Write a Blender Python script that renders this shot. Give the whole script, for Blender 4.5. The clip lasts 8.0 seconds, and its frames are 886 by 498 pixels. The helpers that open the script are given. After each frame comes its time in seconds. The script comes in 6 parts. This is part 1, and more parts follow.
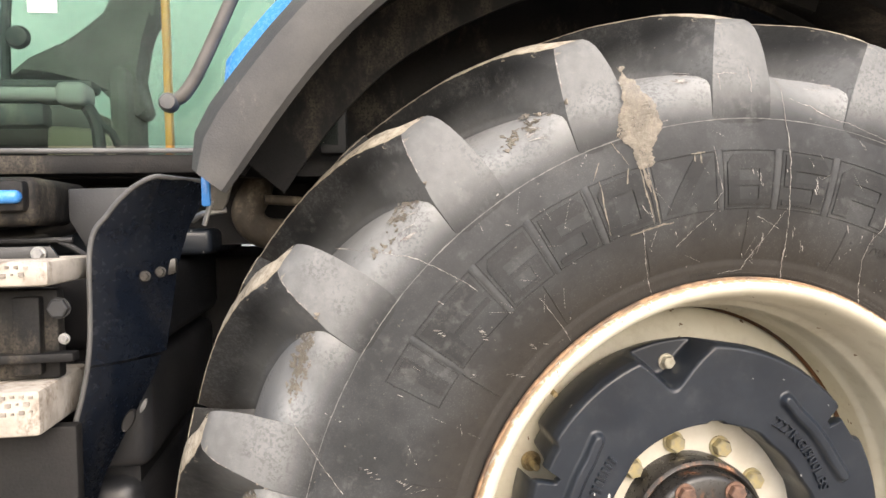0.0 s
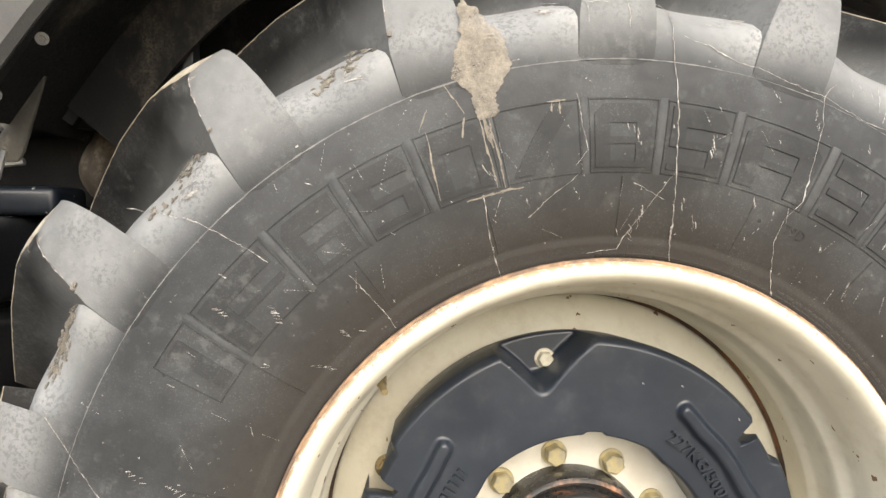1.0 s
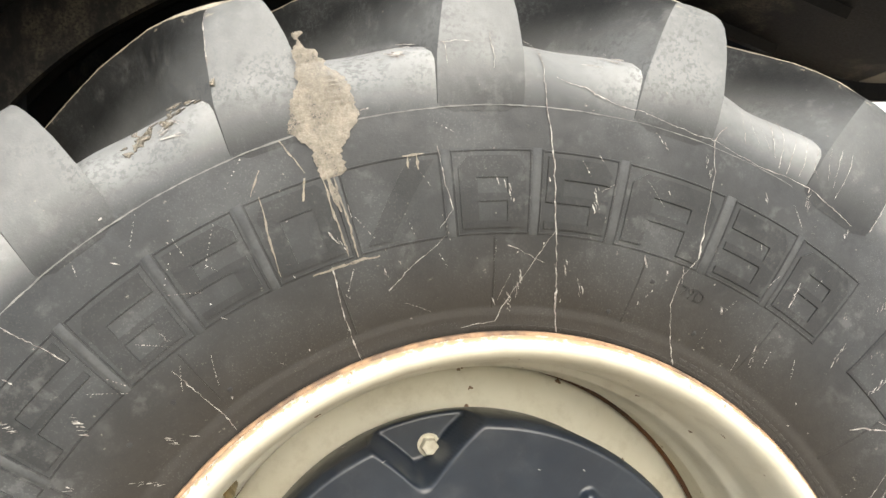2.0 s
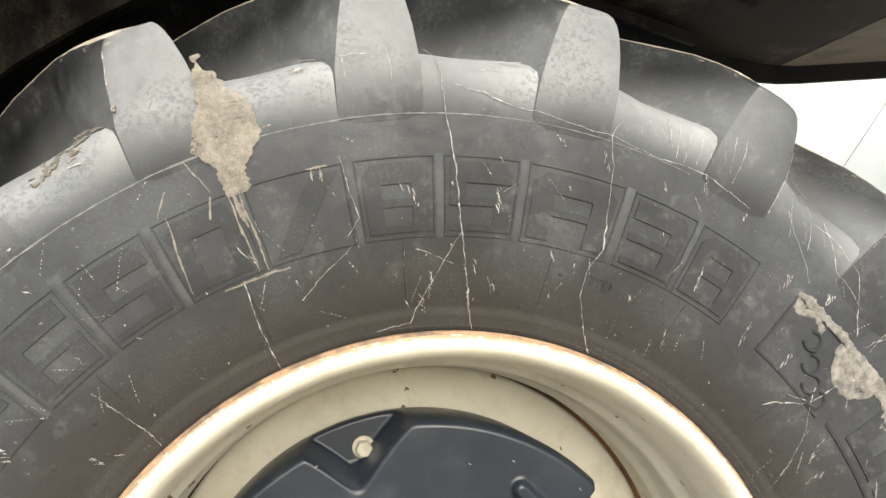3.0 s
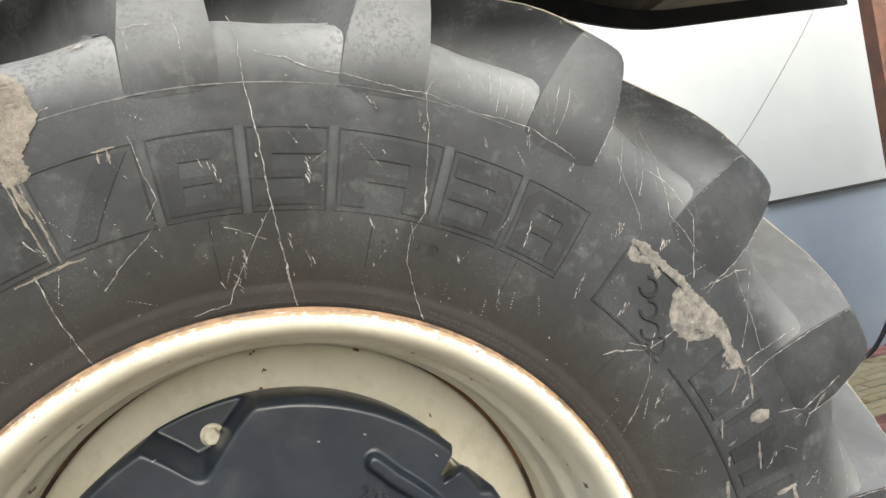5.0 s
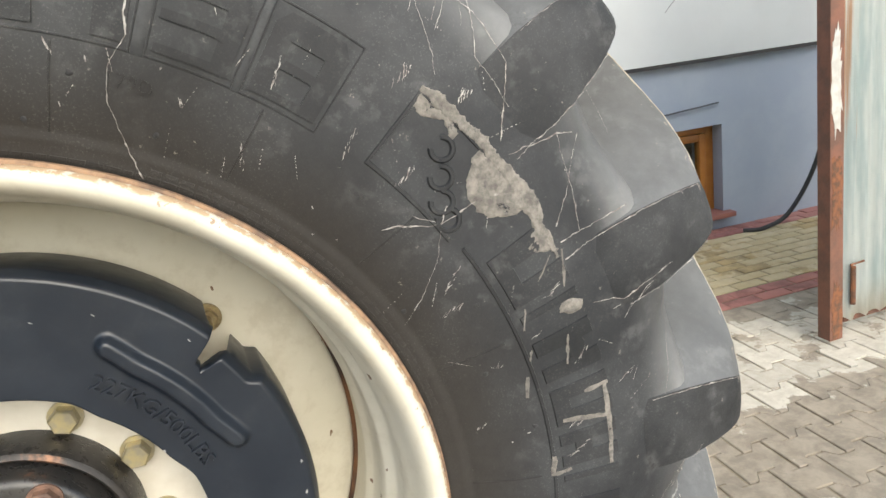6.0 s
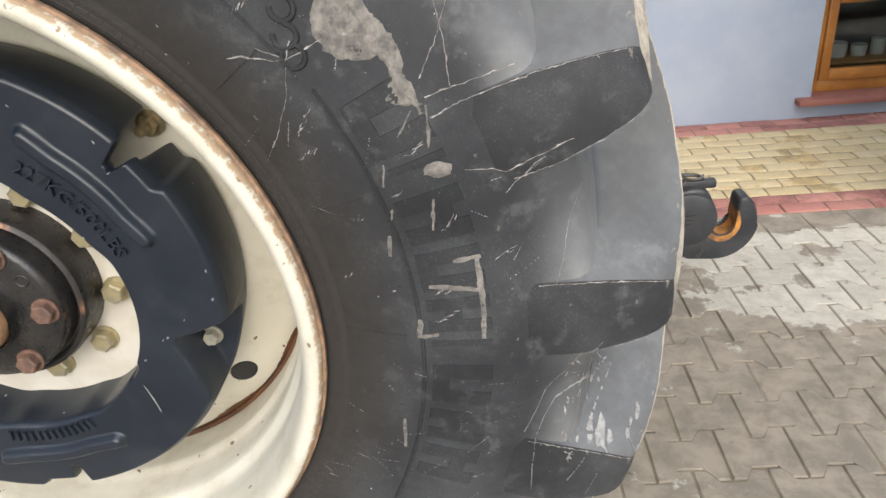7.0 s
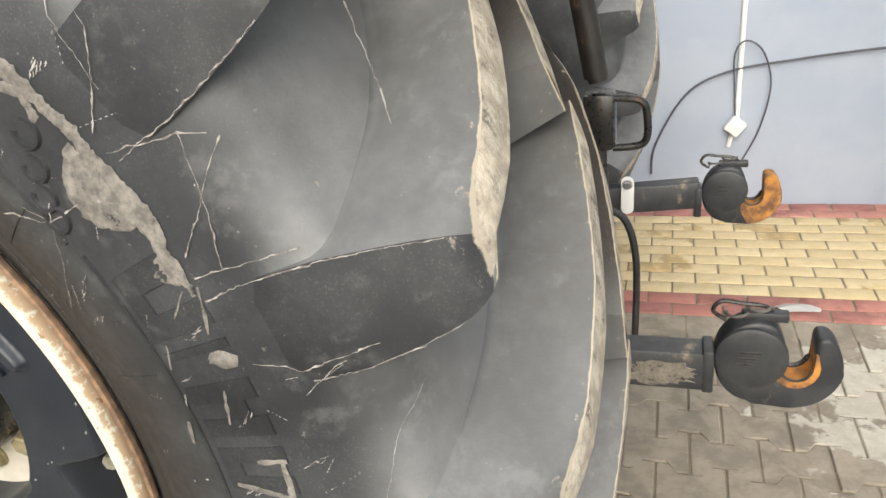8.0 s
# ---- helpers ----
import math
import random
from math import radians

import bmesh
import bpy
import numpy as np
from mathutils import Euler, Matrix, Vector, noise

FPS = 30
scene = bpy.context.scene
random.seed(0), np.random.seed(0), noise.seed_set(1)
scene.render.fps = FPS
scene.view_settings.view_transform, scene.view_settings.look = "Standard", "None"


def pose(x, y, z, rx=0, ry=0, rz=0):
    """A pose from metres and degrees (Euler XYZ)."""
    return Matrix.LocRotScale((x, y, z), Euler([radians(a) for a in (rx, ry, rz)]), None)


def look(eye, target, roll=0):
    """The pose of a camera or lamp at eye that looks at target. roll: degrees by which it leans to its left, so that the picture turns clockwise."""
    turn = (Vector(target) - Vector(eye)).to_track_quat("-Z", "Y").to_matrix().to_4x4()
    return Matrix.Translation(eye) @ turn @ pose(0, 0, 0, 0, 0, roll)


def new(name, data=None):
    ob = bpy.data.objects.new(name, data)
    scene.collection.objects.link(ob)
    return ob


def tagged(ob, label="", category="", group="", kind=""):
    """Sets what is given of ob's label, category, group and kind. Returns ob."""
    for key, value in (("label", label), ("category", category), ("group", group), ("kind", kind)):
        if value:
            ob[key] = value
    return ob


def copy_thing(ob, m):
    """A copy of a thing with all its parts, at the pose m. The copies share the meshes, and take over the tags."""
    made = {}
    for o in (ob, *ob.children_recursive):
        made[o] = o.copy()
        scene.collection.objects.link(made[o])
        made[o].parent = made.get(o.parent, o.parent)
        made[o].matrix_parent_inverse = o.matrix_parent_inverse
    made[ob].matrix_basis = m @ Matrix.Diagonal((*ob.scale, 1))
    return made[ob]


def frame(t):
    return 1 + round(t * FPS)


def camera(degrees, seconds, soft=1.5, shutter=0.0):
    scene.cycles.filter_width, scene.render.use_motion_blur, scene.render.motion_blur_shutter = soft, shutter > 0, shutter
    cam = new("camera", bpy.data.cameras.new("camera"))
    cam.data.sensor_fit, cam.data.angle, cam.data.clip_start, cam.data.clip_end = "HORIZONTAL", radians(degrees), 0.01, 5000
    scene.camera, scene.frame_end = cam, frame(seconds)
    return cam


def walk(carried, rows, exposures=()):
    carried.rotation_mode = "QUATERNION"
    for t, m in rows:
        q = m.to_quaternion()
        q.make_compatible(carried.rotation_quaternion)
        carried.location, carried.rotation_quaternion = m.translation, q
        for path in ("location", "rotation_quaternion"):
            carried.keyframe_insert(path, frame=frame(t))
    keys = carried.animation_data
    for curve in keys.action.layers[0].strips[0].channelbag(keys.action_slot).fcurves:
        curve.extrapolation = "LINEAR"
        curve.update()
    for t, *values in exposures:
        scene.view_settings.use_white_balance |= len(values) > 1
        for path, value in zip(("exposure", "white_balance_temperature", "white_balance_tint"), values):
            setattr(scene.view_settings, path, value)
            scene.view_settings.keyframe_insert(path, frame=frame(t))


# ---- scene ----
cam = camera(63.8, 8.0)
PATH = [
    (0, (-0.716, -1.160, 1.597), (-0.411, 0.816, 1.529), -1.17),
    (0.5, (-0.430, -1.141, 1.578), (-0.287, 0.850, 1.458), -0.69),
    (1, (-0.324, -0.990, 1.565), (-0.173, 1.000, 1.447), 0.42),
    (1.5, (-0.284, -0.840, 1.591), (-0.047, 1.145, 1.521), 0.09),
    (2, (-0.195, -0.856, 1.602), (0.113, 1.120, 1.594), -1.87),
    (2.2, (-0.163, -0.869, 1.598), (0.157, 1.106, 1.611), -2.74),
    (3.3, (-0.095, -0.900, 1.601), (0.254, 1.070, 1.574), -6.35),
    (3.5, (-0.081, -0.872, 1.594), (0.258, 1.098, 1.538), -6.77),
    (4, (-0.021, -0.920, 1.581), (0.327, 1.049, 1.510), -7.93),
    (4.2, (0.002, -0.953, 1.587), (0.355, 1.014, 1.509), -8.57),
    (5.3, (0.111, -0.824, 1.573), (0.648, 1.097, 1.431), -10.46),
    (5.5, (0.153, -0.761, 1.579), (0.752, 1.137, 1.390), -9.83),
    (6, (0.332, -0.768, 1.529), (0.841, 1.088, 0.983), -7.51),
    (6.5, (0.616, -0.807, 1.497), (0.743, 0.966, 0.579), -5.58),
    (7, (0.739, -0.765, 1.498), (0.611, 0.999, 0.564), -5.33),
    (7.5, (0.884, -0.568, 1.529), (0.584, 1.202, 0.647), -4.23),
    (8, (1.071, -0.487, 1.541), (0.473, 1.240, 0.730), -6.47),
]
EXPOSURES = [(0.0, 1.30, 6600, 12), (1.5, 1.38, 6450, 6), (3.5, 1.25, 6400, 5), (5.5, 0.94, 6240, 5), (6.0, 0.93, 6240, 6), (6.5, 0.70, 6080, 9), (7.0, 0.68, 6040, 9), (8.0, 0.88, 6380, 7)]
walk(cam, [(t, look(eye, target, roll)) for t, eye, target, roll in PATH], EXPOSURES)

# ---- world, sun, exposure: an overcast day ----
world = bpy.data.worlds.new("overcast")
scene.world = world
world.use_nodes = True
wn = world.node_tree.nodes
sky = wn.new("ShaderNodeTexSky")
sky.sky_type = "NISHITA"
sky.sun_disc = False
sky.sun_elevation, sky.sun_rotation = radians(38), radians(172)
sky.air_density, sky.dust_density, sky.ozone_density = 1.0, 4.0, 1.0
world.node_tree.links.new(sky.outputs[0], wn["Background"].inputs[0])
wn["Background"].inputs[1].default_value = 0.13
sun = new("sun", bpy.data.lights.new("sun", "SUN"))
sun.data.energy, sun.data.angle, sun.data.color = 1.5, radians(70), (1.0, 0.955, 0.88)
sun.matrix_world = look((0.9, -7.4, 6.8), (0, 0, 1))

# ---- materials ----
def rgb(c):
    return (c[0], c[1], c[2], 1.0)


class Mat:
    """A node material with short helpers."""

    def __init__(self, name, rough=0.6, metal=0.0):
        self.m = bpy.data.materials.new(name)
        self.m.use_nodes = True
        self.nt = self.m.node_tree
        self.b = self.nt.nodes["Principled BSDF"]
        self.b.inputs["Roughness"].default_value = rough
        self.b.inputs["Metallic"].default_value = metal
        self.co = self.nt.nodes.new("ShaderNodeTexCoord").outputs["Object"]

    def put(self, a, sock):
        if isinstance(a, bpy.types.NodeSocket):
            self.nt.links.new(a, sock)
        elif isinstance(a, (tuple, list)):
            sock.default_value = rgb(a) if len(sock.default_value) == 4 else a
        else:
            sock.default_value = a

    def noise(self, scale, detail=5.0, rough=0.6, co=None, warp=0.0):
        n = self.nt.nodes.new("ShaderNodeTexNoise")
        n.inputs["Scale"].default_value, n.inputs["Detail"].default_value = scale, detail
        n.inputs["Roughness"].default_value, n.inputs["Distortion"].default_value = rough, warp
        self.put(co if co is not None else self.co, n.inputs["Vector"])
        return n.outputs["Fac"]

    def stretch(self, sx, sy, sz):
        n = self.nt.nodes.new("ShaderNodeMapping")
        n.inputs["Scale"].default_value = (sx, sy, sz)
        self.put(self.co, n.inputs["Vector"])
        return n.outputs[0]

    def ramp(self, fac, lo, hi, a=0.0, b=1.0):
        n = self.nt.nodes.new("ShaderNodeMapRange")
        n.interpolation_type = "SMOOTHSTEP"
        for k, v in zip((0, 1, 2, 3, 4), (fac, lo, hi, a, b)):
            self.put(v, n.inputs[k])
        return n.outputs[0]

    def mix(self, fac, a, b):
        n = self.nt.nodes.new("ShaderNodeMix")
        n.data_type = "RGBA"
        self.put(fac, n.inputs[0])
        self.put(a, n.inputs[6])
        self.put(b, n.inputs[7])
        return n.outputs[2]

    def math(self, op, a, b=0.0):
        n = self.nt.nodes.new("ShaderNodeMath")
        n.operation = op
        self.put(a, n.inputs[0])
        self.put(b, n.inputs[1])
        return n.outputs[0]

    def xyz(self):
        n = self.nt.nodes.new("ShaderNodeSeparateXYZ")
        self.put(self.co, n.inputs[0])
        return n.outputs

    def radius(self):
        s = self.xyz()
        return self.math("SQRT", self.math("ADD", self.math("MULTIPLY", s[0], s[0]), self.math("MULTIPLY", s[2], s[2])))

    def rand(self):
        return self.nt.nodes.new("ShaderNodeObjectInfo").outputs["Random"]

    def bump(self, h, strength=0.3, dist=0.002):
        n = self.nt.nodes.new("ShaderNodeBump")
        n.inputs["Strength"].default_value, n.inputs["Distance"].default_value = strength, dist
        self.put(h, n.inputs["Height"])
        self.nt.links.new(n.outputs[0], self.b.inputs["Normal"])

    def done(self, colour, rough=None):
        self.put(colour, self.b.inputs["Base Color"])
        if rough is not None:
            self.put(rough, self.b.inputs["Roughness"])
        return self.m


def plain(name, c1, c2, scale=12.0, rough=0.6, metal=0.0, fine=140.0, bump=0.15, dirt=None, dirt_at=0.62, spec=None, thin=None):
    """Two colours mingled by coarse noise, fine grain, and dirt in patches."""
    k = Mat(name, rough, metal)
    n1, n2 = k.noise(scale), k.noise(fine, 3.0)
    col = k.mix(k.ramp(n1, 0.35, 0.65), c1, c2)
    if dirt:
        d = k.ramp(k.noise(scale * 0.7, 8.0, 0.7, k.stretch(1.3, 1.1, 0.7)), dirt_at, dirt_at + 0.14)
        col = k.mix(k.math("MULTIPLY", d, k.ramp(n2, 0.3, 0.6)), col, dirt)
    if thin:
        k.put(k.ramp(k.math("ADD", k.math("MULTIPLY", k.noise(34.0, 6.0, 0.7), 0.7), k.math("MULTIPLY", n2, 0.3)), 0.36, 0.62, *thin), k.b.inputs["Alpha"])
    k.bump(k.math("ADD", n2, n1), bump)
    if spec is not None:
        k.b.inputs["Specular IOR Level"].default_value = spec
    return k.done(col, k.ramp(n2, 0.2, 0.8, rough - 0.08, rough + 0.1))


def rubber(name, tone=1.0, fringe=True, film=0.5, here=1.0, there=0.8, foot=0.0, span=(0.12, 0.85)):
    """Weathered tyre rubber: a film of dust that also carries painted light and shade by world position, a brown bloom
    near the bead, fine specks, dried mud along the tread's edges.
    """
    k = Mat(name, 0.66)
    r = k.radius()
    geo = k.nt.nodes.new("ShaderNodeNewGeometry").outputs["Position"]
    big, mid, fine = k.noise(4.0, 4.0, 0.55, geo), k.noise(46.0, 6.0, 0.65, geo), k.noise(330.0, 3.0, 0.7)
    smear = k.noise(8.0, 4.0, 0.5, geo, warp=0.4)
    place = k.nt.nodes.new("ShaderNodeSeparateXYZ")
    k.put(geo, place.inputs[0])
    # World x and height split the tones across the wheel.
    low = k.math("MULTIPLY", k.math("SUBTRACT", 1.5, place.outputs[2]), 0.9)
    wheel_side = k.ramp(k.math("ADD", k.math("ADD", place.outputs[0], low), k.math("MULTIPLY", big, 0.35)), span[0], span[1])
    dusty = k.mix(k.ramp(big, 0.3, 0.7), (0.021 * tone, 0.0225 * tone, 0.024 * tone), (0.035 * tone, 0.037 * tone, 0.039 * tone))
    col = k.mix(wheel_side, dusty, k.mix(k.ramp(big, 0.35, 0.65), (0.020 * tone, 0.0215 * tone, 0.024 * tone), (0.033 * tone, 0.035 * tone, 0.038 * tone)))
    col = k.mix(k.ramp(smear, 0.42, 0.70, 0.0, 0.20 * tone), col, (0.115, 0.122, 0.126))
    scuff = k.math("MULTIPLY", k.ramp(mid, 0.46, 0.64), k.ramp(k.noise(15.0, 3.0, 0.6, geo), 0.48, 0.66))
    col = k.mix(k.math("MULTIPLY", scuff, 0.22), col, (0.20, 0.20, 0.195))
    rub = k.math("MULTIPLY", k.ramp(k.noise(150.0, 6.0, 0.7, geo), 0.48, 0.58), k.ramp(k.noise(8.0, 4.0, 0.6, geo), 0.46, 0.60))
    bead = k.ramp(k.math("ADD", r, k.math("MULTIPLY", big, 0.07)), 0.57, 0.71, 1.0, 0.0)
    col = k.mix(k.math("MULTIPLY", bead, 0.85), col, (0.033, 0.0295, 0.0255))
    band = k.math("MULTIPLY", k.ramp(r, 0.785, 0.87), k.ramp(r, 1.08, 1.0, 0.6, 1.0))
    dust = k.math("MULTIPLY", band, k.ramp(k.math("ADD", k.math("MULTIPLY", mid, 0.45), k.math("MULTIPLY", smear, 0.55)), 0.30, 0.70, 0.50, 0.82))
    # Far into the tread the colour is painted browner and darker.
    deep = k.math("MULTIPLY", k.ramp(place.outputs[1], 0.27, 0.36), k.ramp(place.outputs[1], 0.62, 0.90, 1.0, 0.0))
    # Cover by world position: dust, and the bars' light and shade put into colour.
    cover = k.math("MAXIMUM", k.ramp(wheel_side, 0.0, 1.0, here, there), k.ramp(r, 0.985, 0.890, 0.0, foot))
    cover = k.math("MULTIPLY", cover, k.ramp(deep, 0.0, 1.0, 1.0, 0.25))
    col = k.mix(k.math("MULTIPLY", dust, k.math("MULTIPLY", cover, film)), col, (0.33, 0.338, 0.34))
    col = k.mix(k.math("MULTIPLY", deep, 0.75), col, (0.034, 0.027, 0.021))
    if fringe:
        # Vertex mask: paler colour close beside each tread bar.
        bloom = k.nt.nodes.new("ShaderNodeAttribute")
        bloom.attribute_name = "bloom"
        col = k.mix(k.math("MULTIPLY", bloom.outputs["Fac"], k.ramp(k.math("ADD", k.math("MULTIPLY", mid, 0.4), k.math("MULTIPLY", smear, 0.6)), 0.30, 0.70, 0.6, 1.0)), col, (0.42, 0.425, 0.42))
    col = k.mix(k.math("MULTIPLY", k.math("MULTIPLY", rub, k.ramp(wheel_side, 0.1, 0.8, 1.0, 0.2)), k.ramp(r, 0.74, 0.82, 0.0, 0.50)), col, (0.070, 0.072, 0.075))
    grit = k.ramp(k.noise(420.0, 2.0, 0.6), 0.56, 0.70)
    col = k.mix(k.math("MULTIPLY", grit, k.ramp(smear, 0.40, 0.62, 0.02, 0.12)), col, (0.28, 0.27, 0.25))
    speck = k.ramp(k.noise(120.0, 3.0, 0.6), 0.66, 0.72)
    col = k.mix(k.math("MULTIPLY", speck, k.ramp(mid, 0.5, 0.65, 0.0, 0.5)), col, (0.34, 0.31, 0.26))
    if fringe:
        at = k.nt.nodes.new("ShaderNodeAttribute")
        at.attribute_name = "mud"
        edge = k.math("ADD", at.outputs["Fac"], k.math("MULTIPLY", k.noise(34.0, 8.0, 0.75), 0.75))
        col = k.mix(k.math("MULTIPLY", k.ramp(edge, 1.06, 1.16), 0.9), col, (0.42, 0.37, 0.29))
    k.bump(k.math("ADD", k.math("MULTIPLY", fine, 0.5), k.math("MULTIPLY", mid, 0.5)), 0.25, 0.003)
    k.b.inputs["Specular IOR Level"].default_value = 0.36
    return k.done(col, k.ramp(mid, 0.3, 0.7, 0.50, 0.72))


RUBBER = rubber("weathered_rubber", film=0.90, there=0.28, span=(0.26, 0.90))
# Ends paler on one side, flanks on the other: shading within the colour.
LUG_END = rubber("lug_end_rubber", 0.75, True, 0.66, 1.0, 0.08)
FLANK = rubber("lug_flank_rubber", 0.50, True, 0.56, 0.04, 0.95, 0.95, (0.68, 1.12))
LETTER = rubber("moulded_rubber", 0.68, False)
TREAD = plain("mud_caked_tread", (0.50, 0.455, 0.375), (0.31, 0.275, 0.22), 48.0, 0.92, fine=200.0, bump=1.0, dirt=(0.13, 0.12, 0.10), dirt_at=0.50)
MUD_GREY = plain("thin_grey_mud", (0.27, 0.25, 0.22), (0.16, 0.15, 0.135), 90.0, 0.9, fine=260.0, bump=0.8, dirt=(0.09, 0.088, 0.085), dirt_at=0.56, thin=(0.95, 0.66))
MUD = plain("dried_mud", (0.285, 0.254, 0.208), (0.22, 0.197, 0.163), 140.0, 0.9, fine=420.0, bump=0.9, dirt=(0.16, 0.15, 0.135), dirt_at=0.58, thin=(0.92, 0.58))
SHOULDER = plain("dust_paled_rubber", (0.10, 0.10, 0.098), (0.17, 0.168, 0.16), 16.0, 0.75, fine=300.0, bump=0.3)
SILT = plain("white_dried_silt", (0.34, 0.34, 0.325), (0.19, 0.19, 0.18), 90.0, 0.85, fine=420.0, bump=0.5)
SCRATCH = plain("dry_scuff", (0.42, 0.41, 0.38), (0.15, 0.127, 0.12), 110.0, 0.85, fine=500.0, bump=0.4)
GAP_DUST = plain("dust_in_gaps", (0.038, 0.040, 0.042), (0.058, 0.060, 0.061), 30.0, 0.8, fine=300.0, bump=0.2)
# Rust, taken darker to paint the shadow in the disc's gap as well.
SEAM_RUST_SHADE = plain("seam_rust_and_shade", (0.13, 0.058, 0.022), (0.035, 0.022, 0.015), 12.0, 0.85, fine=200.0, bump=0.5)
BEAD_RUST = plain("rusty_bead_edge", (0.32, 0.20, 0.115), (0.13, 0.085, 0.058), 40.0, 0.8, fine=200.0, bump=0.6)


def cream():
    """Cream wheel enamel with rust streaks and chips."""
    k = Mat("cream_wheel_enamel", 0.46)
    r = k.radius()
    n, f = k.noise(7.0), k.noise(70.0, 4.0, 0.7)
    col = k.mix(k.ramp(n, 0.3, 0.7), (0.570, 0.540, 0.440), (0.620, 0.592, 0.495))
    rust = k.math("MULTIPLY", k.ramp(k.math("ADD", r, k.math("MULTIPLY", f, 0.012)), 0.5095, 0.5125), k.ramp(f, 0.36, 0.50))
    col = k.mix(k.math("MULTIPLY", rust, 0.85), col, (0.36, 0.235, 0.125))
    chip = k.ramp(k.noise(48.0, 2.0, 0.5, k.stretch(1.0, 1.0, 0.6)), 0.715, 0.725)
    col = k.mix(chip, col, (0.16, 0.10, 0.06))
    lip = k.math("MULTIPLY", k.ramp(k.noise(75.0, 3.0, 0.6, k.stretch(1.0, 1.0, 1.0)), 0.67, 0.70), k.ramp(r, 0.490, 0.502))
    col = k.mix(k.math("MULTIPLY", lip, 0.8), col, (0.22, 0.13, 0.07))
    grime = k.ramp(k.noise(20.0, 6.0, 0.7), 0.46, 0.70, 0.0, 0.30)
    col = k.mix(grime, col, (0.36, 0.31, 0.22))
    k.b.inputs["Specular IOR Level"].default_value = 0.25
    k.bump(f, 0.08, 0.002)
    return k.done(col, k.ramp(n, 0.3, 0.7, 0.58, 0.72))


CREAM = cream()
HUB_WHITE = plain("white_hub_paint", (0.60, 0.57, 0.49), (0.52, 0.485, 0.40), 14.0, 0.42, dirt=(0.30, 0.22, 0.14), dirt_at=0.66, bump=0.08)


def navy():
    """Dark navy enamel on cast iron, with dust in patches and small pale chips."""
    k = Mat("dark_navy_enamel", 0.33)
    n, f, c = k.noise(8.0), k.noise(110.0, 3.0), k.noise(38.0, 2.0, 0.5, k.stretch(1.0, 1.0, 0.45))
    col = k.mix(k.ramp(n, 0.35, 0.65), (0.010, 0.0140, 0.0215), (0.0165, 0.0215, 0.030))
    col = k.mix(k.math("MULTIPLY", k.ramp(k.noise(13.0, 6.0, 0.7), 0.50, 0.80), 0.22), col, (0.085, 0.09, 0.095))
    col = k.mix(k.ramp(c, 0.735, 0.745), col, (0.45, 0.45, 0.43))
    k.bump(k.math("ADD", f, n), 0.10)
    return k.done(col, k.ramp(k.noise(26.0), 0.3, 0.7, 0.28, 0.40))


NAVY = navy()
GUARD = plain("scuffed_navy_sheet", (0.006, 0.010, 0.020), (0.012, 0.017, 0.028), 5.0, 0.22, fine=90.0, bump=0.12, dirt=(0.07, 0.07, 0.07), dirt_at=0.62)
BLACK_IRON = plain("greasy_black_iron", (0.016, 0.016, 0.016), (0.032, 0.029, 0.026), 18.0, 0.30, fine=90.0, bump=0.3, dirt=(0.20, 0.08, 0.03), dirt_at=0.60)
RUST = plain("rusty_steel", (0.22, 0.085, 0.035), (0.085, 0.045, 0.028), 30.0, 0.75, fine=160.0, bump=0.6)
HUB_RUST = plain("brown_rusty_bolt", (0.19, 0.105, 0.07), (0.095, 0.058, 0.043), 40.0, 0.62, fine=160.0, bump=0.6)
CAP_RUST = plain("tan_rusty_cap", (0.27, 0.155, 0.075), (0.15, 0.085, 0.048), 24.0, 0.6, fine=120.0, bump=0.5)
RUST_WORN = plain("orange_worn_rust", (0.50, 0.22, 0.04), (0.14, 0.07, 0.035), 26.0, 0.62, fine=120.0, bump=0.4)
ZINC = plain("yellow_zinc_bolt", (0.47, 0.40, 0.22), (0.36, 0.33, 0.24), 60.0, 0.38, 0.55, bump=0.3, dirt=(0.22, 0.13, 0.06), dirt_at=0.60)
PALE_ZINC = plain("pale_zinc_bolt", (0.42, 0.40, 0.33), (0.32, 0.30, 0.24), 60.0, 0.40, 0.4, bump=0.3, dirt=(0.24, 0.18, 0.11), dirt_at=0.62)
BRASS = plain("dull_brass", (0.42, 0.34, 0.19), (0.24, 0.19, 0.11), 60.0, 0.42, 0.7, bump=0.2)
PLASTIC = plain("dusty_black_plastic", (0.015, 0.016, 0.018), (0.028, 0.029, 0.031), 7.0, 0.55, fine=220.0, bump=0.2, dirt=(0.13, 0.12, 0.10), dirt_at=0.58)
TANK = plain("black_moulded_tank", (0.011, 0.012, 0.014), (0.021, 0.021, 0.023), 5.0, 0.36, fine=240.0, bump=0.2, dirt=(0.09, 0.08, 0.07), dirt_at=0.66)
LINER = plain("muddy_black_liner", (0.006, 0.006, 0.0065), (0.014, 0.013, 0.0125), 6.0, 0.62, fine=200.0, bump=0.3, dirt=(0.085, 0.072, 0.055), dirt_at=0.54, spec=0.28)
TAIL = plain("dusty_tan_plastic", (0.105, 0.095, 0.080), (0.17, 0.155, 0.13), 6.0, 0.6, fine=200.0, bump=0.2, dirt=(0.05, 0.044, 0.036), dirt_at=0.55)
FLARE = plain("grey_faded_flare", (0.046, 0.046, 0.047), (0.070, 0.069, 0.067), 9.0, 0.6, fine=320.0, bump=0.25, dirt=(0.24, 0.22, 0.19), dirt_at=0.62)
BLUE = plain("blue_body_enamel", (0.055, 0.235, 0.60), (0.065, 0.27, 0.66), 6.0, 0.25, bump=0.03)
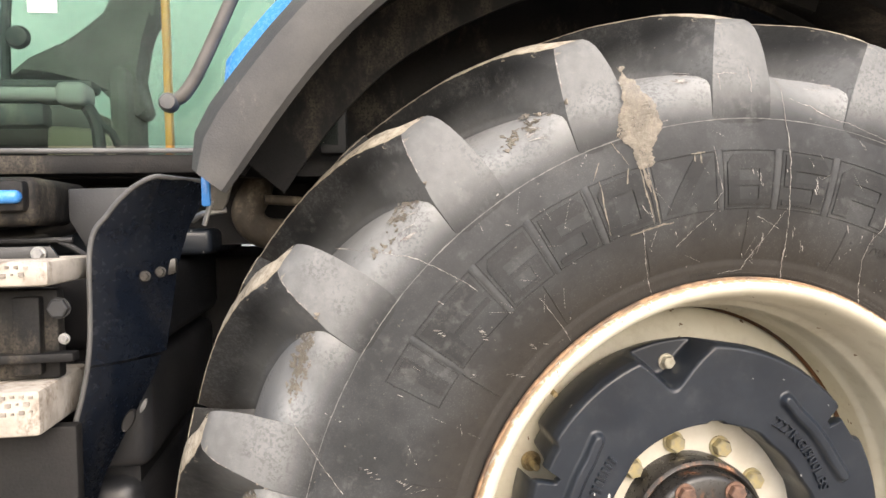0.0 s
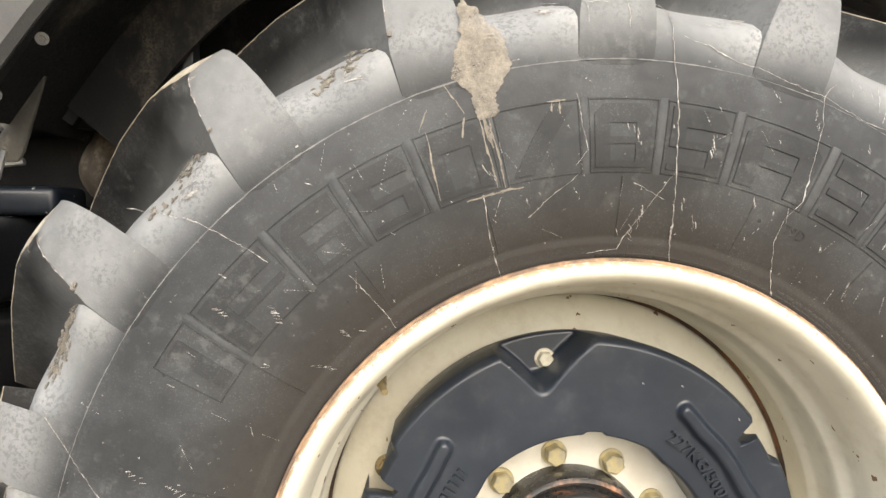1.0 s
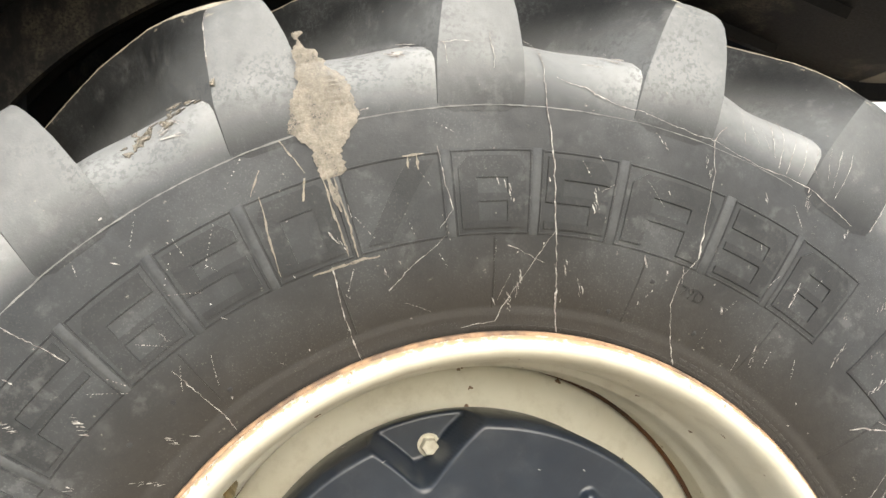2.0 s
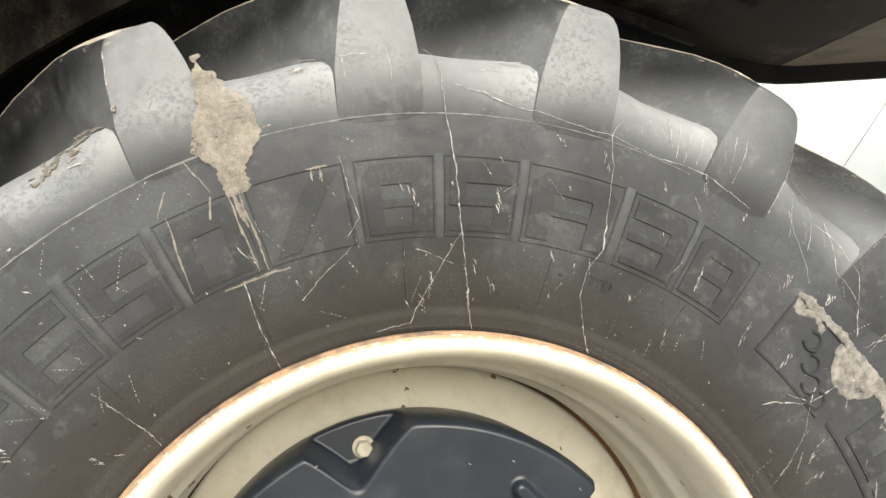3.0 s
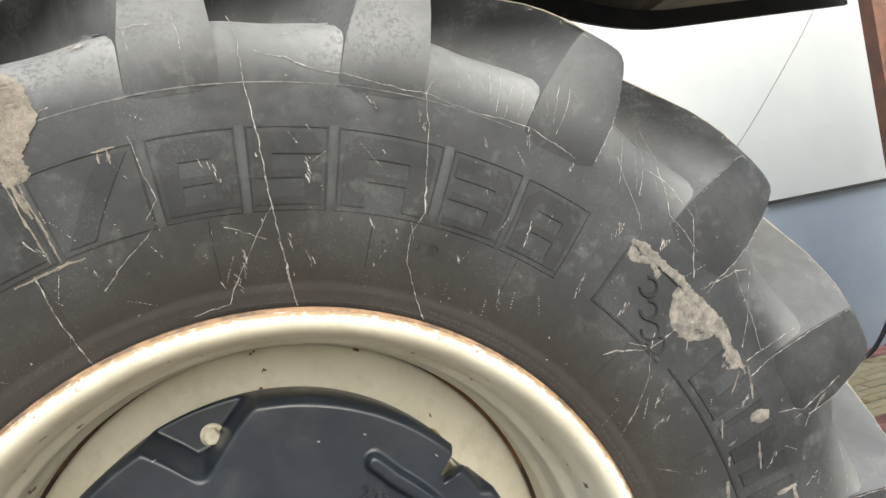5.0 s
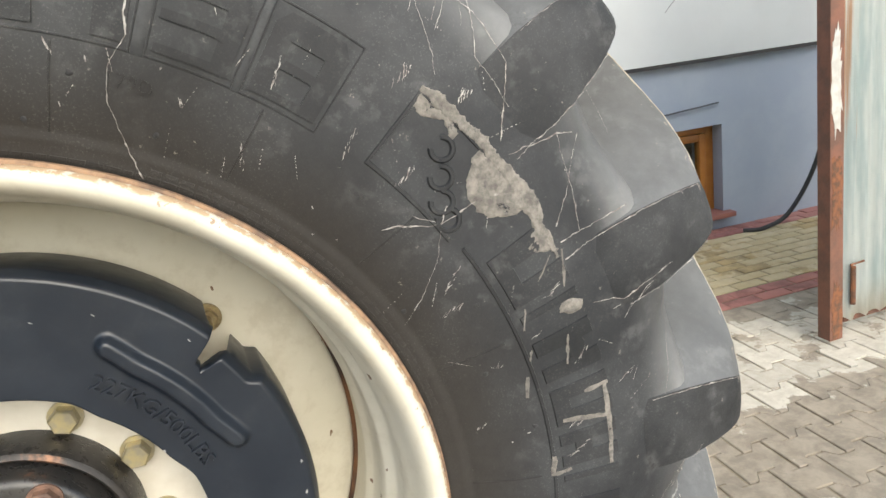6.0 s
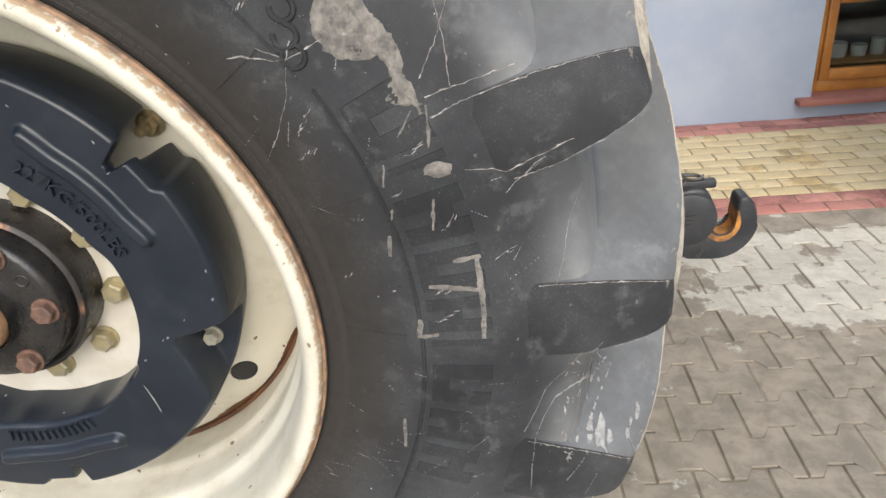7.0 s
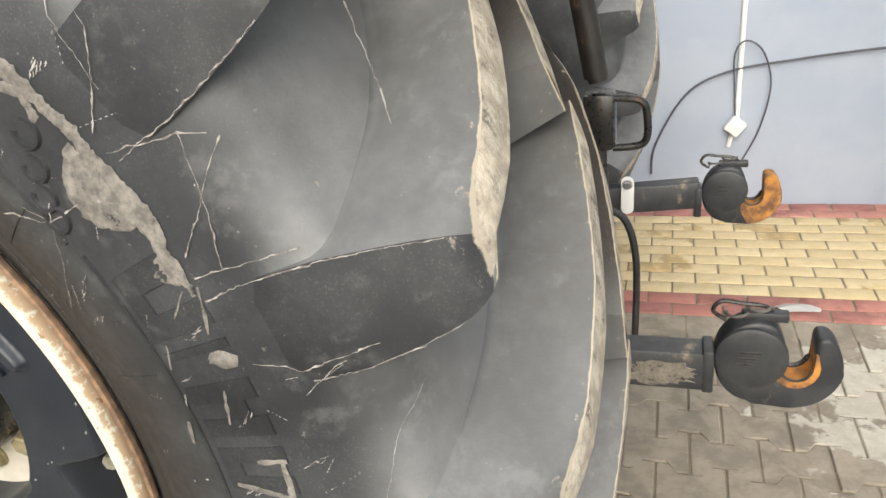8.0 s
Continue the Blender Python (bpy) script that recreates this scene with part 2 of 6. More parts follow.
STEP = plain("pale_dusty_step", (0.47, 0.43, 0.38), (0.34, 0.305, 0.26), 24.0, 0.7, fine=90.0, bump=0.6, dirt=(0.20, 0.165, 0.13), dirt_at=0.49)
GREY_TRIM = plain("grey_rubber_trim", (0.12, 0.12, 0.118), (0.08, 0.08, 0.08), 12.0, 0.5, bump=0.1)
ARM_GREY = plain("pale_grey_plastic", (0.30, 0.295, 0.285), (0.22, 0.215, 0.21), 12.0, 0.5, bump=0.1)
SEAT = plain("dark_grey_seat_cloth", (0.060, 0.062, 0.055), (0.105, 0.102, 0.092), 9.0, 0.85, fine=60.0, bump=0.1)
ORANGE = plain("orange_plastic", (0.60, 0.27, 0.05), (0.50, 0.22, 0.05), 20.0, 0.45, bump=0.05)
BROWN_HOSE = plain("dusty_brown_hose", (0.050, 0.040, 0.029), (0.085, 0.068, 0.048), 14.0, 0.75, bump=0.4, dirt=(0.22, 0.18, 0.13), dirt_at=0.52)
STEEL = plain("bare_grey_steel", (0.42, 0.42, 0.41), (0.30, 0.30, 0.30), 40.0, 0.38, 0.8, bump=0.2)
LINK_BLACK = plain("scuffed_black_paint", (0.022, 0.024, 0.028), (0.045, 0.047, 0.050), 12.0, 0.42, fine=80.0, bump=0.25, dirt=(0.26, 0.21, 0.15), dirt_at=0.60)
WALL_GREY = plain("blue_grey_render", (0.31, 0.355, 0.44), (0.345, 0.39, 0.465), 3.0, 0.85, fine=260.0, bump=0.35)
WALL_WHITE = plain("white_render", (0.58, 0.60, 0.61), (0.55, 0.57, 0.58), 2.0, 0.85, fine=260.0, bump=0.3)
DARK_EDGE = plain("dark_drip_edge", (0.03, 0.03, 0.035), (0.05, 0.05, 0.05), 8.0, 0.6)
WOOD = plain("varnished_orange_wood", (0.40, 0.17, 0.035), (0.30, 0.115, 0.022), 5.0, 0.35, fine=60.0, bump=0.1)
SILL = plain("red_brown_sill", (0.30, 0.12, 0.09), (0.24, 0.095, 0.075), 9.0, 0.6, bump=0.2)
ROD = plain("rust_flaked_rod", (0.022, 0.020, 0.018), (0.04, 0.034, 0.028), 14.0, 0.5, fine=90.0, bump=0.5, dirt=(0.34, 0.17, 0.09), dirt_at=0.52)
STEP_STUD = plain("worn_grip_metal", (0.34, 0.31, 0.27), (0.21, 0.185, 0.16), 60.0, 0.6, fine=200.0, bump=0.4)
DUSTY_PLATE = plain("brown_dusted_plate", (0.10, 0.092, 0.075), (0.06, 0.055, 0.047), 9.0, 0.75, fine=180.0, bump=0.4, dirt=(0.20, 0.17, 0.13), dirt_at=0.58)
BEIGE = plain("beige_plastic", (0.32, 0.30, 0.20), (0.26, 0.245, 0.17), 9.0, 0.5, bump=0.1)
BAR_GREY = plain("dusty_grey_bar", (0.075, 0.07, 0.062), (0.11, 0.10, 0.09), 14.0, 0.55, bump=0.1)
ROOM = plain("dim_room_plaster", (0.18, 0.17, 0.15), (0.12, 0.11, 0.10), 4.0, 0.9)
CABLE = plain("black_cable", (0.018, 0.018, 0.020), (0.03, 0.03, 0.03), 20.0, 0.5)
GREY_CABLE = plain("slate_grey_cable", (0.055, 0.062, 0.075), (0.085, 0.09, 0.10), 20.0, 0.6)
WHITE_PVC = plain("white_plastic", (0.78, 0.78, 0.76), (0.70, 0.70, 0.68), 12.0, 0.45, bump=0.04)
OLD_WHITE = plain("old_white_paint", (0.50, 0.50, 0.47), (0.40, 0.39, 0.36), 20.0, 0.7)
WIRE_GREY = plain("pale_grey_wire", (0.30, 0.31, 0.32), (0.24, 0.25, 0.26), 20.0, 0.6)
RED_OXIDE = plain("red_oxide_angle_iron", (0.19, 0.085, 0.055), (0.12, 0.065, 0.047), 9.0, 0.7, fine=90.0, bump=0.5, dirt=(0.13, 0.06, 0.03), dirt_at=0.55)
JOINT = plain("sandy_joint_bed", (0.20, 0.165, 0.11), (0.26, 0.225, 0.165), 9.0, 0.95, fine=300.0, bump=0.6)
PORCELAIN = plain("pale_pot", (0.62, 0.60, 0.55), (0.5, 0.48, 0.43), 20.0, 0.5)


def galvanised():
    k = Mat("rust_streaked_zinc_sheet", 0.5, 0.25)
    n = k.noise(5.0, 5.0, 0.6, k.stretch(3.0, 3.0, 0.35))
    col = k.mix(k.ramp(n, 0.35, 0.6), (0.42, 0.50, 0.50), (0.58, 0.62, 0.60))
    rust = k.ramp(k.noise(4.0, 5.0, 0.6, k.stretch(5.0, 5.0, 0.12)), 0.60, 0.68)
    col = k.mix(k.math("MULTIPLY", rust, 0.8), col, (0.42, 0.22, 0.10))
    low = k.math("MULTIPLY", k.ramp(k.math("ADD", k.xyz()[2], k.math("MULTIPLY", n, 0.3)), 0.45, 0.18), 0.7)
    col = k.mix(low, col, (0.40, 0.33, 0.22))
    k.bump(k.noise(60.0), 0.15)
    return k.done(col)


ZINC_SHEET = galvanised()


def paving(name, c1, c2, film, film_scale, film_lo, own=0.26, swept=0.0):
    """Concrete pavers: tone differs from piece to piece, with a film of dirt that runs over the joints."""
    k = Mat(name, 0.85)
    geo = k.nt.nodes.new("ShaderNodeNewGeometry").outputs["Position"]
    n, f = k.noise(14.0, 6.0, 0.7, geo), k.noise(150.0, 4.0, 0.7, geo)
    col = k.mix(k.rand(), c1, c2)
    col = k.mix(k.ramp(n, 0.3, 0.7, 0.0, 0.45), col, film)
    at = k.nt.nodes.new("ShaderNodeSeparateXYZ")
    k.put(geo, at.inputs[0])
    washed = k.math("MULTIPLY", k.ramp(at.outputs[0], 1.25, 1.70), k.math("MULTIPLY", k.ramp(at.outputs[1], 1.18, 1.50), k.ramp(at.outputs[1], 2.10, 1.95)))
    dirt = k.math("ADD", k.noise(film_scale, 8.0, 0.62, geo), k.math("MULTIPLY", k.rand(), own))
    d = k.ramp(k.math("SUBTRACT", dirt, k.math("MULTIPLY", washed, swept)), film_lo, film_lo + 0.05)
    stain = k.mix(k.ramp(k.noise(9.0, 7.0, 0.68, geo, warp=0.3), 0.36, 0.64), tuple(0.74 * v for v in film), tuple(1.22 * v for v in film))
    col = k.mix(k.math("MULTIPLY", d, 0.90), col, stain)
    blot = k.ramp(k.noise(34.0, 5.0, 0.7, geo), 0.60, 0.70)
    col = k.mix(k.math("MULTIPLY", blot, 0.35), col, tuple(0.55 * v for v in film))
    k.bump(k.math("ADD", f, k.math("MULTIPLY", n, 0.7)), 0.5, 0.003)
    return k.done(col, 0.82)


PAVER = paving("grey_concrete_paver", (0.56, 0.53, 0.45), (0.46, 0.43, 0.36), (0.250, 0.212, 0.163), 5.5, 0.37, 0.12, 0.26)
BRICK_Y = paving("yellow_concrete_brick", (0.54, 0.445, 0.262), (0.64, 0.545, 0.355), (0.42, 0.31, 0.15), 2.3, 0.70)
BRICK_R = paving("red_concrete_brick", (0.42, 0.18, 0.145), (0.52, 0.27, 0.22), (0.30, 0.13, 0.11), 2.0, 0.62)


def glass(name, tint, ior=1.45):
    m = bpy.data.materials.new(name)
    m.use_nodes = True
    nt = m.node_tree
    nt.nodes.remove(nt.nodes["Principled BSDF"])
    g = nt.nodes.new("ShaderNodeBsdfGlossy")
    g.inputs["Roughness"].default_value = 0.02
    t = nt.nodes.new("ShaderNodeBsdfTransparent")
    t.inputs["Color"].default_value = rgb(tint)
    fr = nt.nodes.new("ShaderNodeFresnel")
    fr.inputs["IOR"].default_value = ior
    mx = nt.nodes.new("ShaderNodeMixShader")
    nt.links.new(fr.outputs[0], mx.inputs[0])
    nt.links.new(t.outputs[0], mx.inputs[1])
    nt.links.new(g.outputs[0], mx.inputs[2])
    nt.links.new(mx.outputs[0], nt.nodes["Material Output"].inputs[0])
    return m


CAB_GLASS = glass("green_tinted_cab_glass", (0.71, 0.82, 0.765), 1.2)
PANE = glass("clear_window_glass", (0.85, 0.90, 0.90))


# ---- mesh helpers ----
def thing(name, loc, label, category, group="", kind=""):
    e = new(name)
    e.location = loc
    e.empty_display_size = 0.1
    return tagged(e, label, category, group, kind)


def finish(name, bm, material, sharp=35.0):
    bmesh.ops.recalc_face_normals(bm, faces=bm.faces)
    me = bpy.data.meshes.new(name)
    bm.to_mesh(me)
    bm.free()
    for f in me.polygons:
        f.use_smooth = True
    me.set_sharp_from_angle(angle=radians(sharp))
    me.materials.append(material)
    return me


def part(name, bm, material, parent=None, label="", sharp=35.0, m=None):
    """Links a bmesh, or a mesh, as one object under a thing or a part."""
    me = bm if isinstance(bm, bpy.types.Mesh) else finish(name, bm, material, sharp)
    ob = new(name, me)
    ob.parent = parent
    if m is not None:
        ob.matrix_basis = m
    if label:
        ob["label"] = label
    return ob


def box(bm, lo, hi, bevel=0.0, segs=2):
    vs = [bm.verts.new((x, y, z)) for x in (lo[0], hi[0]) for y in (lo[1], hi[1]) for z in (lo[2], hi[2])]
    fs = [bm.faces.new([vs[i] for i in q]) for q in ((0, 1, 3, 2), (4, 6, 7, 5), (0, 4, 5, 1), (2, 3, 7, 6), (0, 2, 6, 4), (1, 5, 7, 3))]
    if bevel:
        es = list({e for f in fs for e in f.edges})
        bmesh.ops.bevel(bm, geom=es, offset=bevel, segments=segs, affect="EDGES", profile=0.5)
    return bm


def rev(profile, segs=96, a0=0.0, a1=360.0):
    """Turns a profile of (radius, y) about the y axis."""
    bm = bmesh.new()
    full = a1 - a0 >= 359.9
    rings = []
    for i in range(segs if full else segs + 1):
        a = radians(a0 + (a1 - a0) * i / segs)
        rings.append([bm.verts.new((r * math.cos(a), y, r * math.sin(a))) for r, y in profile])
    n = len(rings)
    for i in range(n if full else n - 1):
        p, q = rings[i], rings[(i + 1) % n]
        for j in range(len(profile) - 1):
            bm.faces.new((p[j], p[j + 1], q[j + 1], q[j]))
    bmesh.ops.remove_doubles(bm, verts=bm.verts, dist=1e-5)
    return bm


def tube(points, radius, segs=10, closed_ends=True, squash=1.0):
    """A round bar along a smooth line through the points."""
    pts = [Vector(p) for p in points]
    line = []
    for i in range(len(pts) - 1):
        p0, p1, p2, p3 = pts[max(i - 1, 0)], pts[i], pts[i + 1], pts[min(i + 2, len(pts) - 1)]
        steps = 8 if len(pts) > 2 else 1
        for s in range(steps):
            t = s / steps
            line.append(0.5 * ((2 * p1) + (p2 - p0) * t + (2 * p0 - 5 * p1 + 4 * p2 - p3) * t * t + (3 * p1 - p0 - 3 * p2 + p3) * t ** 3))
    line.append(pts[-1])
    bm = bmesh.new()
    rings = []
    side = None
    for i, p in enumerate(line):
        d = (line[min(i + 1, len(line) - 1)] - line[max(i - 1, 0)]).normalized()
        if side is None:
            side = d.orthogonal().normalized()
        side = (side - d * side.dot(d)).normalized()
        up = d.cross(side)
        rad = radius(i / (len(line) - 1)) if callable(radius) else radius
        rings.append([bm.verts.new(p + rad * (math.cos(k * math.tau / segs) * side + squash * math.sin(k * math.tau / segs) * up)) for k in range(segs)])
    for a, b in zip(rings, rings[1:]):
        for k in range(segs):
            bm.faces.new((a[k], a[(k + 1) % segs], b[(k + 1) % segs], b[k]))
    if closed_ends:
        bm.faces.new(rings[0])
        bm.faces.new(rings[-1])
    return bm


def prism(outline, depth, axis="y", at=0.0, bevel=0.0, segs=2):
    """An outline of (u, v) pairs, made solid. Axis y: u, v are x, z; axis z: x, y; axis x: y, z."""
    bm = bmesh.new()

    def spot(u, v, w):
        return {"y": (u, w, v), "z": (u, v, w), "x": (w, u, v)}[axis]

    a = [bm.verts.new(spot(u, v, at)) for u, v in outline]
    b = [bm.verts.new(spot(u, v, at + depth)) for u, v in outline]
    bm.faces.new(a)
    bm.faces.new(b)
    for i in range(len(a)):
        j = (i + 1) % len(a)
        bm.faces.new((a[i], a[j], b[j], b[i]))
    if bevel:
        bmesh.ops.bevel(bm, geom=list(bm.edges), offset=bevel, segments=segs, affect="EDGES", profile=0.5)
    return bm


def hexbolt(radius, height, washer=1.25):
    """A hex head with its washer, pointing to -y."""
    bm = bmesh.new()
    prev = None
    for r, y, n in ((radius * washer, 0.0, 24), (radius * washer, -height * 0.18, 24)):
        ring = [bm.verts.new((r * math.cos(k * math.tau / n), y, r * math.sin(k * math.tau / n))) for k in range(n)]
        if prev:
            for k in range(n):
                bm.faces.new((prev[k], prev[(k + 1) % n], ring[(k + 1) % n], ring[k]))
        prev = ring
    bm.faces.new(prev)
    prev = None
    for s, y in ((1.0, -height * 0.18), (1.0, -height * 0.88), (0.86, -height)):
        ring = [bm.verts.new((s * radius * math.cos(k * math.tau / 6), y, s * radius * math.sin(k * math.tau / 6))) for k in range(6)]
        if prev:
            for k in range(6):
                bm.faces.new((prev[k], prev[(k + 1) % 6], ring[(k + 1) % 6], ring[k]))
        prev = ring
    bm.faces.new(prev)
    return bm


def lerp_table(table, x):
    xs = [p[0] for p in table]
    return float(np.interp(x, xs, [p[1] for p in table]))


def ease(x, lo, hi):
    """A straight ramp with slightly rounded ends."""
    t = min(max((x - lo) / (hi - lo), 0.0), 1.0)
    return 0.75 * t + 0.25 * t * t * (3 - 2 * t)


def smooth(x, lo, hi):
    t = min(max((x - lo) / (hi - lo), 0.0), 1.0)
    return t * t * (3 - 2 * t)


# ---- the setting: ground, paving, wall ----
HUB_Z = 0.98
WALL_Y, STRIP_Y = 3.50, 2.22
ground = tagged(new("ground", finish("ground", box(bmesh.new(), (-600, -600, -0.4), (600, 600, -0.006)), JOINT)), "sandy bed under the yard's concrete pavers", "ground", kind="structure")


def wall_with_hole(x0, x1, z0, z1, hx0, hx1, hz0, hz1, y0, y1):
    bm = bmesh.new()
    for a, b, c, d in ((x0, hx0, z0, z1), (hx1, x1, z0, z1), (hx0, hx1, z0, hz0), (hx0, hx1, hz1, z1)):
        box(bm, (a, y0, c), (b, y1, d))
    return bm


WIN = (2.72, 3.64, 0.12, 0.755)
tagged(new("wall_lower", finish("wall_lower", wall_with_hole(-9, 14, -0.3, 1.2, *WIN, WALL_Y, WALL_Y + 0.35), WALL_GREY)), "blue-grey rendered lower wall of a house", "wall", kind="structure")
tagged(new("wall_upper", finish("wall_upper", box(bmesh.new(), (-9, WALL_Y - 0.05, 1.225), (14, WALL_Y + 0.35, 6.5)), WALL_WHITE)), "white rendered upper wall of a house", "wall", kind="structure")
tagged(new("trim", finish("trim", box(bmesh.new(), (-9, WALL_Y - 0.045, 1.2), (14, WALL_Y + 0.34, 1.225)), DARK_EDGE)), "dark drip edge under the white render", "trim", kind="structure")

window = thing("window_1", (WIN[0], WALL_Y + 0.10, WIN[2]), "small wooden cellar window with orange-brown varnished frame", "window", kind="structure")
ww, wh = WIN[1] - WIN[0], WIN[3] - WIN[2]
fb = bmesh.new()
for lo, hi in (((0, 0, 0), (0.07, 0.07, wh)), ((ww - 0.07, 0, 0), (ww, 0.07, wh)), ((0.07, 0, 0), (ww - 0.07, 0.07, 0.07)), ((0.07, 0, wh - 0.06), (ww - 0.07, 0.07, wh))):
    box(fb, lo, hi, 0.006)
part("window_frame", fb, WOOD, window)
fb = bmesh.new()
for lo, hi in (((0.07, -0.015, 0.07), (0.125, 0.05, wh - 0.06)), ((ww - 0.125, -0.015, 0.07), (ww - 0.07, 0.05, wh - 0.06)), ((0.125, -0.015, 0.07), (ww - 0.125, 0.05, 0.135)), ((0.125, -0.015, wh - 0.115), (ww - 0.125, 0.05, wh - 0.06))):
    box(fb, lo, hi, 0.008)
part("sash", fb, WOOD, window)
part("pane", box(bmesh.new(), (0.125, 0.015, 0.135), (ww - 0.125, 0.021, wh - 0.115)), PANE, window).visible_shadow = False
part("window_sill", box(bmesh.new(), (-0.09, -0.17, -0.034), (ww + 0.06, -0.002, 0.004), 0.006), SILL, window, "red-brown projecting sill")
room = bmesh.new()
for lo, hi in (((2.3, 5.2, -0.3), (4.1, 5.25, 1.2)), ((2.3, 3.86, -0.3), (2.35, 5.2, 1.2)), ((4.05, 3.86, -0.3), (4.1, 5.2, 1.2)), ((2.3, 3.86, -0.32), (4.1, 5.2, -0.3)), ((2.3, 3.86, 1.2), (4.1, 5.2, 1.22))):
    box(room, lo, hi)
tagged(new("wall_cellar", finish("wall_cellar", room, ROOM)), "dim plaster walls of the cellar room", "wall", kind="structure")

# ---- the tractor's rear wheel ----
LUGS, PITCH, LUG_AT = 20, 18.0, 18.2
SIDE = ((0.498, 0.040), (0.508, 0.024), (0.520, 0.019), (0.532, 0.017), (0.537, 0.0135), (0.542, 0.0145), (0.548, 0.0105), (0.575, 0.0), (0.60, -0.009), (0.632, -0.0165),
        (0.66, -0.0205), (0.69, -0.0225), (0.72, -0.0235), (0.75, -0.0222), (0.765, -0.0206), (0.782, -0.0175), (0.80, -0.013), (0.8125, -0.0089), (0.825, -0.004), (0.8375, 0.0035), (0.85, 0.012), (0.861, 0.0235), (0.872, 0.036))
OVER = ((0.872, 0.036), (0.885, 0.068), (0.894, 0.11), (0.902, 0.16), (0.910, 0.22), (0.915, 0.31))
CENTRE = 0.31
END = ((0.735, -0.0228), (0.76, -0.0215), (0.783, -0.0178), (0.80, -0.0168), (0.824, -0.0155), (0.857, -0.0130), (0.91, -0.001), (0.938, 0.006), (0.955, 0.012), (0.966, 0.019), (0.974, 0.028), (0.978, 0.040))
CROWN = ((0.0, 0.962), (0.040, 0.979), (0.06, 0.990), (0.10, 1.005), (0.20, 1.022), (0.33, 1.030))


def side_y(r):
    return lerp_table(SIDE, r)


def over_r(y):
    return lerp_table([(b, a) for a, b in SIDE if a > 0.78 and a < 0.87] + [(b, a) for a, b in OVER], y)


LEVELS = (0.783, 0.800, 0.824, 0.857, 0.91, 0.938, 0.955, 0.966, 0.974, 0.978)
CCW = (4.55, 4.42, 4.25, 4.0, 3.2, 2.75, 2.4, 2.1, 1.75, 1.4)
CW = (-3.1, -3.25, -3.3, -3.2, -2.8, -2.45, -2.15, -1.85, -1.5, -1.1)


def fillet(angle, r, y):
    """Draws the shoulder out towards the ends of the tread bars beside it."""
    if not 0.79 < r < 0.905:
        return y
    off = (angle - LUG_AT + 9.0) % PITCH - 9.0
    lv = min(max(r, LEVELS[0]), LEVELS[-1])
    past = off % PITCH - np.interp(lv, LEVELS, CCW)
    short = np.interp(lv, LEVELS, CW) - (off if off < 0 else off - PITCH)
    w = max(0.86 * (1 - smooth(past, 0.0, 7.0)), 0.72 * (1 - smooth(short, 0.0, 4.5))) * (1 - smooth(r, 0.850, 0.905))
    return y + w * min(0.0, lerp_table(END, r) + 0.003 - y)


def surface_y(angle, r):
    """The outermost face of the tyre at an angle and radius."""
    off = (angle - LUG_AT + 9.0) % PITCH - 9.0
    lv = min(max(r, LEVELS[0]), LEVELS[-1])
    if r > LEVELS[0] and np.interp(lv, LEVELS, CW) < off < np.interp(lv, LEVELS, CCW):
        return min(lerp_table(END, r), side_y(r))
    return fillet(angle, r, side_y(min(r, 0.872)) + max(0.0, r - 0.872) * 1.5)


def polar(angle, r, y):
    a = radians(angle)
    return (r * math.cos(a), y, r * math.sin(a))


